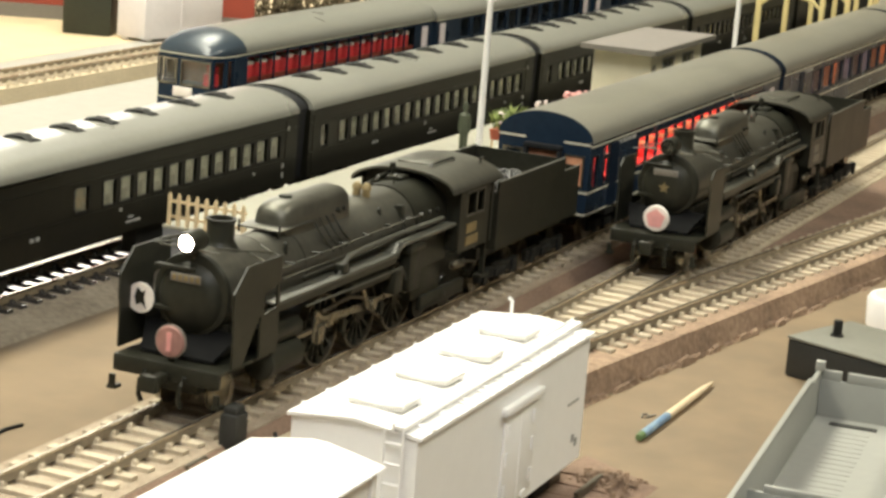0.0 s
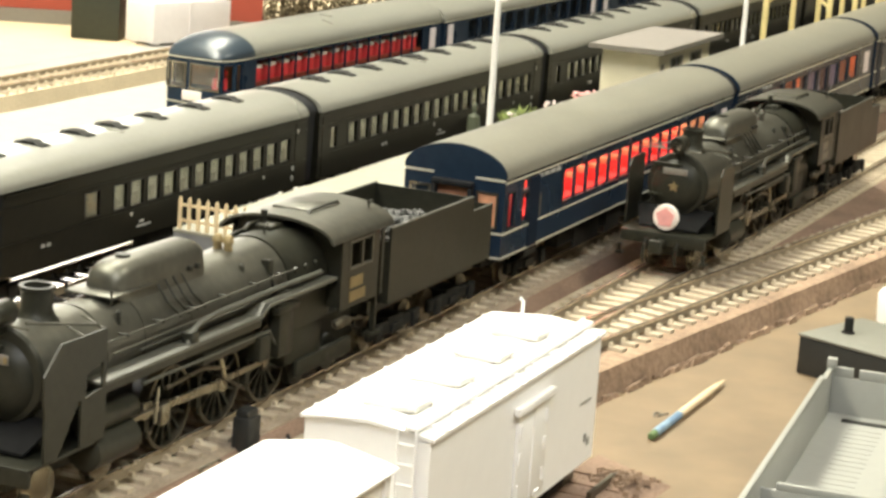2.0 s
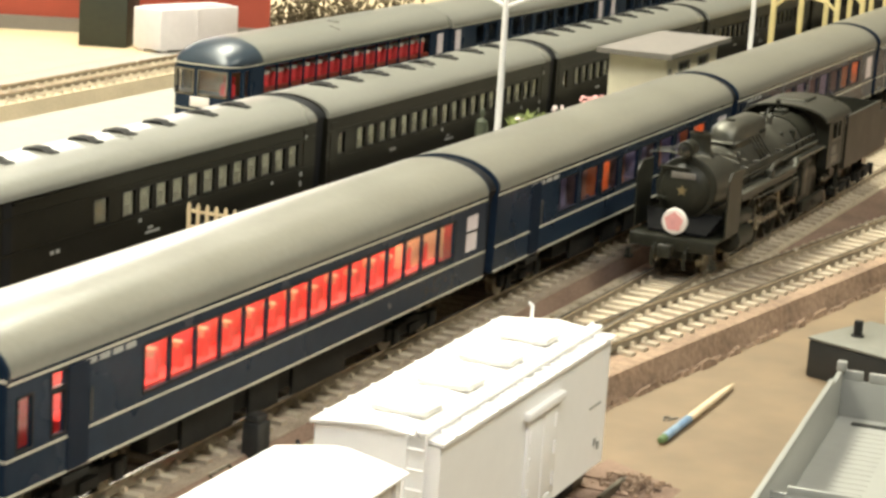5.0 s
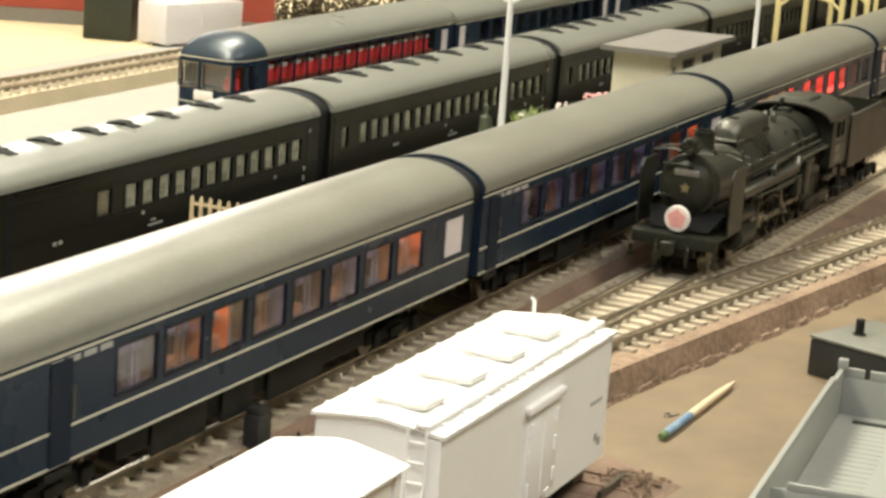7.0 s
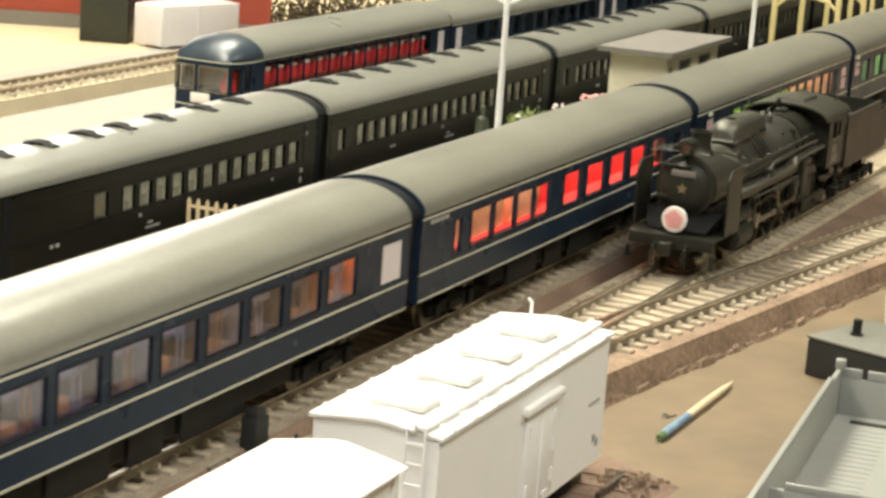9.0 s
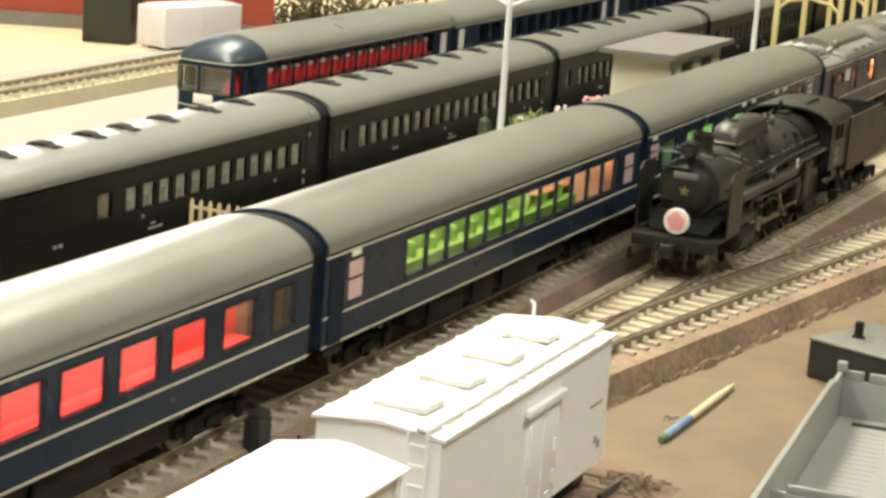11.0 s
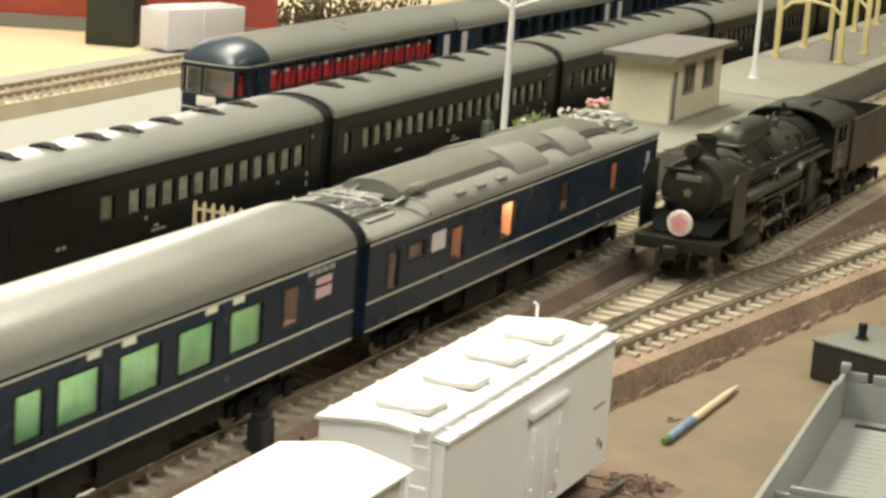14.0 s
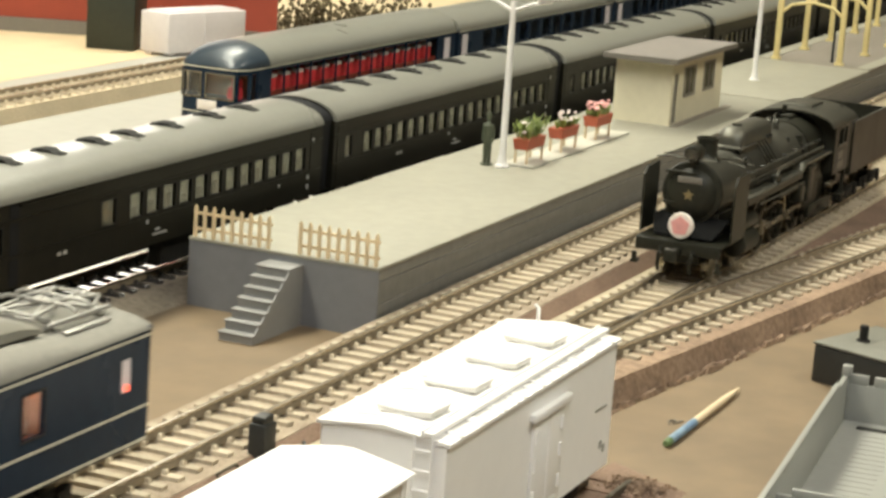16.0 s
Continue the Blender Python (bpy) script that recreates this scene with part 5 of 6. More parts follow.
        # cab
        part("cab_side", Shape().holed(149, 173, 32.5, 53.8, min(s * 17, s * 17.7), max(s * 17, s * 17.7), [(154.5, 161.5, 44.2, 51.4), (162.3, 168, 44.2, 51.4)]), LOCO, en, smooth=False)
        part("window_frame", Shape().holed(153.9, 168.6, 43.6, 52.0, min(s * 17.71, s * 17.95), max(s * 17.71, s * 17.95), [(154.5, 161.5, 44.2, 51.4), (162.3, 168, 44.2, 51.4)]), LOCOGREY, en, smooth=False)
        for za, zc, w in ((38.2, 41.4, 8), (34.2, 37.2, 10)):
            part("number_plate", Shape().box(154.5, 154.5 + w, min(s * 17.75, s * 18.0), max(s * 17.75, s * 18.0), za, zc), BRASS if lit else SHEDTRIM, en, "dull brass plate", smooth=False)
        part("cab_step", Shape().box(172, 179, min(s * 14, s * 17), max(s * 14, s * 17), 20, 21).box(175, 176, min(s * 15, s * 16.5), max(s * 15, s * 16.5), 20, 32), LOCO, en)
    part("cab_front", Shape().prism([(-17, 33), (17, 33), (17, 53.5), *arc(0, 53, 16.8, 10, 170, 16, 5.4), (-17, 53.5)], 150, 150.8), LOCO, en)
    part("cab_roof", Shape().prism([*arc(0, 52.9, 18.4, 0, 180, 24, 6.2), *arc(0, 52.7, 17.6, 180, 0, 24, 5.6)], 142.0, 181), LOCOGREY, en, "dusty curved cab roof with sheen put into its colour")
    part("roof_hatch", Shape().box(152, 167, -4.5, 7, 58.4, 59.5), LOCOGREY, en, bevel=0.4)
    part("hatch_rail", Shape().rod([(150, -5.4, 58.4), (152, -5.4, 59.6), (168, -5.4, 59.6), (170, -5.4, 58.4)], 0.4, 6), LOCO, en)
    for y in (-17.4, 16.8):
        part("cab_pillar", Shape().box(175.5, 177, y, y + 0.6, 32.5, 53), LOCO, en)
    part("roof_hook", Shape().rod([(176, -12, 57.0), (176, -12, 59.2), (178, -12, 59.2)], 0.5, 6), LOCO, en)
    # frame and wheels
    part("main_frame", Shape().box(6, 180, -6.4, 6.4, R + 6, R + 15), LOCO, en)
    for x in (15.5, 40.5):
        part("pilot_wheel", Shape().turned("y", (x, 0, R + 5.4), [(-9.6, 4.0), (-9.4, 5.4), (-7.3, 5.4), (-7.2, 6), (-6.8, 6), (-6.8, 1), (6.8, 1), (6.8, 6), (7.2, 6), (7.3, 5.4), (9.4, 5.4), (9.6, 4.0)], 22), STEEL, en, "dull steel pilot wheel")
    for x in (141, 160):
        part("trailing_wheel", Shape().turned("y", (x, 0, R + 5.4), [(-9.6, 4.0), (-9.4, 5.4), (-7.3, 5.4), (-7.2, 6), (-6.8, 6), (-6.8, 1), (6.8, 1), (6.8, 6), (7.2, 6), (7.3, 5.4), (9.4, 5.4), (9.6, 4.0)], 22), LOCO, en)
    part("trailing_truck", Shape().box(134, 168, -13, -11, R + 4, R + 9).box(134, 168, 11, 13, R + 4, R + 9).box(148, 154, -13, 13, R + 5, R + 8), LOCO, en, bevel=0.5)
    part("ash_pan", Shape().box(128, 150, -12, 12, R + 8, 31), LOCO, en, bevel=1.0)
    wheels = []
    for x in (70.5, 96.0, 121.5):
        w = part("driving_wheel", driver_shape(), LOCO, en, at=(x, 0, R + 10.9))
        part("tyre", tyre_shape(), DARKSTEEL, w, "oily dark steel tyre")
        for me in SPOKES:
            for k in range(14):
                sp = new("spoke", me)
                sp.parent = w
                sp.matrix_basis = pose(0, 0, 0, 0, 360.0 * k / 14, 0)
        wheels.append(w)
    rods = []
    for s in (-1, 1):
        yo = s * 10.9
        r = part("coupling_rod", Shape().box(-26.5, 26.5, yo - 0.5, yo + 0.5, -0.7, 0.7).turned("y", (-25.5, 0, 0), [(yo - 0.7, 1.7), (yo + 0.7, 1.7)], 14).turned("y", (0, 0, 0), [(yo - 0.7, 1.9), (yo + 0.7, 1.9)], 14).turned("y", (25.5, 0, 0), [(yo - 0.7, 1.7), (yo + 0.7, 1.7)], 14), STEEL, en, "bright steel coupling rod")
        rods.append((r, s))
        ym = s * 12.3
        m = part("main_rod", Shape().loft([[(-37, ym - 0.5, -0.8), (-37, ym + 0.5, -0.8), (-37, ym + 0.5, 0.8), (-37, ym - 0.5, 0.8)], [(0, ym - 0.5, -1.2), (0, ym + 0.5, -1.2), (0, ym + 0.5, 1.2), (0, ym - 0.5, 1.2)]])
                 .turned("y", (0, 0, 0), [(ym - 0.8, 2.1), (ym + 0.8, 2.1)], 14).box(-39, -35, ym - 0.7, ym + 0.7, -1.6, 2.6), STEEL, en, "bright steel main rod")
        rods.append((m, s * 2))
    # tender
    t0, t1 = 181.2, 258.5
    for y in (-17.6, 16.8):
        part("tender_side", Shape().slab([(t0, 28.2), (t1, 28.2), (t1, 46.2), (t1 - 16, 46.2), (t1 - 16, 51.0), (t0, 51.0)], y, y + 0.8), LOCO, en, "dusty black slab tender side")
    part("tender_rear", Shape().box(t1 - 0.8, t1, -16.79, 16.79, 28.2, 46.1), LOCO, en)
    part("tender_front", Shape().box(t0, t0 + 0.8, -16.79, 16.79, 28.2, 47.0), LOCO, en)
    part("bunker_rear", Shape().box(t1 - 17, t1 - 16.2, -16.79, 16.79, 39.02, 50.9), LOCO, en)
    part("water_tank", Shape().box(t1 - 30, t1 - 0.81, -16.79, 16.79, 28.2, 39), LOCO, en)
    for y in (-17.2, 17.2):
        part("tender_lip", Shape().rod([(t0, y, 51.05), (t1 - 16, y, 51.05)], 0.45, 6).rod([(t1 - 16, y, 46.25), (t1, y, 46.25)], 0.42, 6), DUST, en, "dust-worn rim")
    part("tank_ladder", Shape().rod([(t1 + 0.6, -4, 28), (t1 + 0.6, -4, 46)], 0.4, 6).rod([(t1 + 0.6, 4, 28), (t1 + 0.6, 4, 46)], 0.4, 6), LOCO, en)
    part("filler_cap", Shape().turned("z", (t1 - 10, 0, 0), [(39, 3), (41.5, 3), (42.2, 2)], 16), LOCO, en)
    part("underframe", Shape().box(t0 - 2, t1, -12, 12, 24, 28.1), LOCO, en)
    coal = Shape()
    rnd = random.Random(7)
    for k in range(420):
        x, y = rnd.uniform(t0 + 2, t1 - 20), rnd.uniform(-16, 16)
        z = 47.6 + 2.0 * (1 - abs(y) / 16) - max(0, x - t0 - 20) * 0.16 + rnd.uniform(-0.5, 0.9)
        r = rnd.uniform(0.6, 1.35)
        coal.turned("z", (x, y, z), [(-r, 0.3 * r), (-0.3 * r, r), (0.4 * r, 0.9 * r), (0.9 * r, 0.3 * r)], 5)
    coal.slab([(t0 + 1, 31.1), (t1 - 31, 31.1), (t1 - 31, 39.2), (t1 - 19, 39.2), (t1 - 19, 42.6), (t0 + 20, 47.4), (t0 + 1, 47.6)], -16.7, 16.7)
    tagged(part("coal_load", coal, COAL, en, "loose black coal", smooth=False), kind="stuff")
    for x in (t0 + 17, t1 - 17):
        bogie(en, x, R, 13.0)
    return en, wheels, rods


engine, engine_wheels, engine_rods = steam_engine("black express steam locomotive with lit headlight and round headmark", (-134.0, 0, 0), "moving blue train", True, "pink round headmark", False)
parked, _, parked_rods = steam_engine("black express steam locomotive standing on the siding", (121.0, -48.6, -0.5), "standing engine", False, "white-rimmed round headmark", True)
for r, s in parked_rods:
    r.location = ((96.0 + 4.0) * K, 0, (RAIL_TOP + 10.9) * K)
    if abs(s) == 2:
        r.location = ((96.0 + 4.0) * K, 0, (RAIL_TOP + 10.9) * K)


# ---- platform things ----
def fence(y0, y1, label):
    fe = thing("picket_fence", label, "fence", (PLAT_X + 0.9, 0, PLAT_Z), group="platform end fences")
    n = round((y1 - y0) / 3.4)
    for k in range(n + 1):
        y = y0 + (y1 - y0) * k / n
        part("picket", Shape().prism([(y - 0.6, 0), (y + 0.6, 0), (y + 0.6, 10.2), (y, 11.4), (y - 0.6, 10.2)], -0.4, 0.4), FENCE, fe, smooth=False)
    for z in (2.4, 7.8):
        part("rail", Shape().box(0.41, 1.0, y0 - 1, y1 + 1, z, z + 1.0), FENCE, fe, smooth=False)


fence(62.5, 91.0, "cream plastic picket fence beside the stairs")
fence(22.0, 50.5, "cream plastic picket fence at the platform corner")


def lamp_post(x, y):
    lp = thing("street_lamp", "white platform lamp post with two curved arms", "lamp post", (x, y, PLAT_Z), group="platform lamps")
    part("foot", Shape().turned("z", (0, 0, 0), [(0, 3.0), (1.0, 3.0), (1.6, 2.2), (4.5, 1.8)], 20), LAMPWHITE, lp)
    part("post", Shape().turned("z", (0, 0, 0), [(4.4, 1.5), (70, 1.25)], 16), LAMPWHITE, lp)
    for s in (-1, 1):
        a = part("arm", Shape().rod([(0, 0, 66), (0, s * 8, 69.5), (0, s * 17, 71.5)], 0.8), LAMPWHITE, lp)
        part("lamp_head", Shape().prism([(s * 11, 71.2), (s * 25, 73.2), (s * 25, 74.4), (s * 11, 73.4)], -1.8, 1.8), LAMPWHITE, a, bevel=0.4)
    return lp


lamp_post(223.2, 63.2)
lamp_post(593.0, 62.0)


def shed():
    sh = thing("shed", "cream station shed with flat grey roof and two windows", "shed", (0, 0, PLAT_Z), group="platform buildings")
    x0, x1, y0, y1, h = 388.0, 471.0, 45.0, 74.0, 31.5
    wins = [(x0 + 20.5, x0 + 36, 13.2, 26), (x0 + 52, x0 + 67.5, 13.2, 26)]
    door = [(x0 + 3.5, x0 + 11, 0.5, 25)]
    part("wall", Shape().holed(x0, x1, 0, h, y0, y0 + 1.2, wins + door), SHEDWALL, sh, smooth=False)
    part("wall", Shape().box(x0, x1, y1 - 1.2, y1, 0, h), SHEDWALL, sh)
    part("wall", Shape().box(x0, x0 + 1.2, y0 + 1.2, y1 - 1.2, 0, h), SHEDWALL, sh)
    part("wall", Shape().box(x1 - 1.2, x1, y0 + 1.2, y1 - 1.2, 0, h), SHEDWALL, sh)
    part("corner_trim", Shape().box(x0 - 0.3, x0 + 3.2, y0 - 0.35, y0 - 0.02, 0, h), SHEDWALL, sh)
    part("door", Shape().box(x0 + 3.5, x0 + 11, y0 + 0.5, y0 + 0.9, 0.5, 25), SHEDTRIM, sh, "grey door")
    for xa, xb, za, zb in wins:
        w = part("window", Shape().holed(xa - 1, xb + 1, za - 1, zb + 1, y0 - 0.5, y0 - 0.02, [(xa, (xa + xb) / 2 - 0.5, za, zb), ((xa + xb) / 2 + 0.5, xb, za, zb)]), SHEDTRIM, sh, "grey window frame", smooth=False)
        part("pane", Shape().box(xa, xb, y0 + 0.3, y0 + 0.5, za, zb), WINDOWDARK, w, smooth=False)
        part("blind", Shape().box(xa, xb, y0 + 0.8, y0 + 1.1, za, zb), OLIVEBLIND, w, smooth=False)
    part("roof", Shape().loft([[(x0 - 9, y, z) for y, z in ((y0 - 5, h + 0.6), (y1 + 4, h), (y1 + 4, h + 2.0), (y0 - 5, h + 2.6))], [(x1 + 6, y, z) for y, z in ((y0 - 5, h + 0.6), (y1 + 4, h), (y1 + 4, h + 2.0), (y0 - 5, h + 2.6))]]), SHEDROOF, sh, "flat grey roof")
    part("fascia", Shape().box(x0 - 9.4, x0 - 9.02, y0 - 5, y1 + 4, h - 0.2, h + 2.2).box(x0 - 9, x1 + 6, y0 - 5.4, y0 - 5.02, h + 0.2, h + 2.5), SHEDTRIM, sh)
    # thin grey strip on the paving, painted in place of the shed's cast shadow
    part("painted_shade_strip", Shape().box(x0 + 0.2, x1 + 8, y0 - 4.2, y0 - 0.4, 0.05, 0.5), PLATDARK, sh, "thin grey strip painted as the shed shadow")


shed()

slab = thing("pavement", "pale stone strip under the planters", "paving", (0, 0, PLAT_Z), kind="structure")
part("strip", Shape().box(229, 350, 51.5, 66.0, 0.02, 0.9), PALESTONE, slab, bevel=0.2)


def planter(x, y, leafy, label, petal=None, every=9):
    pl = thing("planter", label, "planter", (x, y, PLAT_Z + 0.9), group="platform planters")
    w = 9.5
    part("trough", Shape().loft([[(-w, -3, 6), (w, -3, 6), (w, 3, 6), (-w, 3, 6)], [(-w - 0.8, -3.6, 10.5), (w + 0.8, -3.6, 10.5), (w + 0.8, 3.6, 10.5), (-w - 0.8, 3.6, 10.5)]]), PLANTER, pl, "red-brown trough")
    for dx in (-w + 1, w - 1):
        for dy in (-2.6, 2.6):
            part("leg", Shape().box(dx - 0.45, dx + 0.45, dy - 0.45, dy + 0.45, 0, 6), WOOD, pl, smooth=False)
    rnd = random.Random(int(x))
    leaves, petals = Shape(), Shape()
    for k in range(90):
        px, py = rnd.uniform(-w, w), rnd.uniform(-3, 3)
        a, h, l = rnd.uniform(0, 6.28), 10.3 + rnd.uniform(0, 1.5), rnd.uniform(3.0, 12.0 if leafy else 4.5)
        dx, dy = math.cos(a), math.sin(a)
        tip = (px + dx * l * 0.6, py + dy * l * 0.5, h + l * rnd.uniform(0.4, 0.9))
        mid = (px + dx * l * 0.3, py + dy * l * 0.25, h + l * 0.45)
        leaves.loft([[(px, py, h - 0.5), (px + 0.2, py, h - 0.5), (px, py + 0.2, h - 0.5)], [(mid[0] - dy * 0.7, mid[1] + dx * 0.7, mid[2]), (mid[0] + dy * 0.7, mid[1] - dx * 0.7, mid[2]), (mid[0], mid[1], mid[2] + 0.25)], [tip, (tip[0] + 0.05, tip[1], tip[2]), (tip[0], tip[1] + 0.05, tip[2])]])
        if k % every == 0:
            r = rnd.uniform(0.8, 1.5)
            petals.turned("z", (px, py, h + rnd.uniform(2, 5.5)), [(-r * 0.6, 0.3 * r), (0, r), (0.5 * r, 0.5 * r)], 6)
    tagged(part("foliage", leaves, LEAF, pl, "green leaves", smooth=False), kind="stuff")
    tagged(part("blossom", petals, petal or PETAL, pl, "pale flowers"), kind="stuff")


planter(241, 58.5, True, "red planter with tall green leaves and pale flowers", every=14)
planter(280, 58.0, False, "red planter trough with low green leaves", every=6)
planter(325, 58.5, False, "red planter with pink and white flowers", PINKPETAL, 3)

fig = Shape()
fig.turned("z", (0, 0, 0), [(0, 3.6), (0.8, 3.6)], 16)
for y in (-1.3, 1.3):
    fig.turned("z", (0, y, 0), [(0.8, 1.1), (6, 1.3), (10.5, 1.5)], 10)
fig.turned("z", (0, 0, 0), [(9, 2.3), (13, 2.6), (17.2, 2.8), (18.6, 1.2), (19.2, 0.9)], 14)
fig.turned("z", (0, 0, 0), [(19.0, 0.8), (20, 1.5), (21.4, 1.5), (22.6, 1.2), (22.9, 0.5)], 12)
for s in (-1, 1):
    fig.rod([(0, s * 2.8, 17.6), (0.4, s * 3.5, 13.5), (-0.6, s * 3.0, 10.2)], 0.8)
f = tagged(part("figurine", fig, FIGURE), "small olive green standing figurine on the platform", "figurine")
f.scale = (0.72, 0.72, 0.98)
f.location = (0.2235, 0.0705, PLAT_Z * K)

can = thing("canopy_frame", "yellow steel platform canopy columns with curved braces", "canopy", (0, 0, PLAT_Z + 0.5))
for k in range(7):
    for x, y in ((704 + 67 * k, 80.5), (708 + 67 * k, 41.5)):
        col = part("column", Shape().box(x - 1.6, x + 1.6, y - 1.6, y + 1.6, 0, 62), CANOPY, can, bevel=0.2)
        part("column_foot", Shape().box(x - 2.6, x + 2.6, y - 2.6, y + 2.6, 0, 1.6), CANOPY, col)
    xx = 706 + 67 * k
    part("brace", Shape().rod([(xx - 2, 80, 29), (xx - 1, 74, 34.5), (xx, 61, 37), (xx + 1, 48, 34.5), (xx + 2, 42, 29)], 1.1), CANOPY, can)
    part("beam", Shape().box(xx - 1.4, xx + 1.4, 38, 88, 58, 62), CANOPY, can)
pole = thing("signal_post", "thin dark post on the grey paving", "post", (720.0, 49.0, PLAT_Z + 0.4))
part("post", Shape().turned("z", (0, 0, 0), [(0, 1.6), (1, 0.9), (40, 0.8)], 10), UNDER, pole)


# ---- white wagons in front ----
def reefer(at, turn, label):
    rw = thing("freight_wagon", label, "wagon", at, turn, group="white wagons")
    L, w, zb, ze, zr = 109.0, 15.3, 11.0, 44.4, 46.6
    part("body", Shape().prism([(-w, zb), (w, zb), (w, ze), (0, zr - 0.8), (-w, ze)], 0, L), WHITE, rw)
    part("roof", Shape().prism([(-w - 0.8, ze - 0.4), (-w - 0.8, ze + 0.5), (-8, ze + 1.35), (0, zr), (8, ze + 1.35), (w + 0.8, ze + 0.5), (w + 0.8, ze - 0.4), (8, ze + 0.8), (0, zr - 0.9), (-8, ze + 0.8)], -0.9, L + 0.9), WHITE, rw, "white roof")
    for k in range(9):
        x = 6 + k * (L - 12) / 8
        part("roof_seam", Shape().rod([(x, -w - 0.7, ze + 0.55), (x, -8, ze + 1.75), (x, 0, zr + 0.05), (x, 8, ze + 1.75), (x, w + 0.7, ze + 0.55)], 0.6, 6), WHITE, rw)
    for k in range(10):
        x = 5 + k * (L - 10) / 9
        part("eave_rib", Shape().loft([[(xx, -w - 0.75, ze + 0.45), (xx, -12.45, ze + 0.95), (xx, -12.45, ze + 1.5), (xx, -w - 0.75, ze + 0.85)] for xx in (x, x + 0.55)]), WHITE, rw)
    part("roof_walk", Shape().box(-1.5, L + 1.5, -12.4, -10.0, ze + 1.5, ze + 2.5).box(-1.5, L + 1.5, -9.9, -9.2, ze + 1.0, ze + 2.9), WHITE, rw, bevel=0.15)
    for k in range(4):
        x = 8.6 + 24.7 * k
        rise = [(6.2, ze + 3.2), (4.0, ze + 3.25), (1.0, ze + 3.05), (-2.0, ze + 3.0), (-4.6, ze + 3.25), (-7.2, ze + 3.5)]
        hatch = part("ice_hatch", Shape().loft([[(xx, y, z + dz) for y, z in rise] + [(xx, y, z + dz - 1.4) for y, z in reversed(rise)] for xx, dz in ((x, 0.25), (x + 10, 0.0))]), WHITE, rw, bevel=0.25)
        part("hatch_lip", Shape().rod([(x - 0.3, y, z + 0.3) for y, z in rise] + [(x + 9.6, -7.4, rise[-1][1])], 0.42, 6), WHITE, hatch)
    part("brake_wheel_post", Shape().rod([(L - 3, 6, ze + 2), (L - 3, 6, ze + 5.8), (L - 3, 7, ze + 6.6)], 0.5), WHITE, rw)
    # the side towards the viewer: sliding door, rail, hinges
    part("door", Shape().box(50.5, 71, -w - 0.7, -w, zb + 2.5, ze - 7.4), WHITE, rw, bevel=0.2)
    part("door_track", Shape().box(48.5, 73, -w - 1.8, -w, ze - 7.2, ze - 5.2), WHITE, rw, bevel=0.3)
    part("door_joint", Shape().box(60.6, 61.1, -w - 0.95, -w - 0.7, zb + 2.5, ze - 7.4), WHITE, rw, smooth=False)
    for x in (51.5, 68.5):
        for z in (16, 24, 31):
            part("hinge", Shape().box(x, x + 1.2, -w - 1.1, -w - 0.02, z, z + 3.2), WHITE, rw, smooth=False)
    for x, z in ((47, 13), (64, 13.2)):
        part("door_stop", Shape().box(x, x + 3.4, -w - 1.0, -w - 0.02, z, z + 1.2), WHITE, rw)
    for x, z, l in ((96, 28, 8), (101, 17, 1.5), (103.5, 15.5, 1.5)):
        part("side_mark", Shape().box(x, x + l, -w - 0.25, -w - 0.02, z, z + (0.5 if l > 5 else 2)), LIGHTGREY, rw, smooth=False)
    # end ladder
    for y in (-12.0, -7.6):
        part("ladder_rail", Shape().rod([(-1.3, y, zb + 1), (-1.3, y, ze + 1.7)], 0.4, 6), WHITE, rw)
    for k in range(7):
        part("rung", Shape().rod([(-1.3, -12, zb + 4 + 4.6 * k), (-1.3, -7.6, zb + 4 + 4.6 * k)], 0.35, 6), WHITE, rw)
    part("corner_post", Shape().box(-0.6, 0, -w, -w + 4, zb, ze - 0.6), WHITE, rw)
    for x in (22, L - 22):
        b = part("bogie", Shape().box(x - 12, x + 12, -11.5, -9.8, 4.5, 8.5).box(x - 12, x + 12, 9.8, 11.5, 4.5, 8.5).box(x - 3, x + 3, -11.5, 11.5, 5, 10.9), UNDER, rw, bevel=0.4)
        for dx in (-8.5, 8.5):
            part("wheelset", Shape().turned("y", (x + dx, 0, 5.2), [(-9.2, 5.2), (-7.4, 5.2), (-7.3, 5.9), (-6.8, 5.9), (-6.8, 1), (6.8, 1), (6.8, 5.9), (7.3, 5.9), (7.4, 5.2), (9.2, 5.2)], 16), UNDER, b)
    part("underframe", Shape().box(3, L - 3, -10, 10, 9.2, 10.95), UNDER, rw)
    part("coupler", Shape().box(L, L + 9, -1.4, 1.4, 6.5, 9).box(-9, 0, -1.4, 1.4, 6.5, 9), UNDER, rw, bevel=0.4)
    return rw


reefer((-200.4, -86.8, -0.5), 0.5, "unpainted white refrigerator wagon with roof hatches and sliding door")


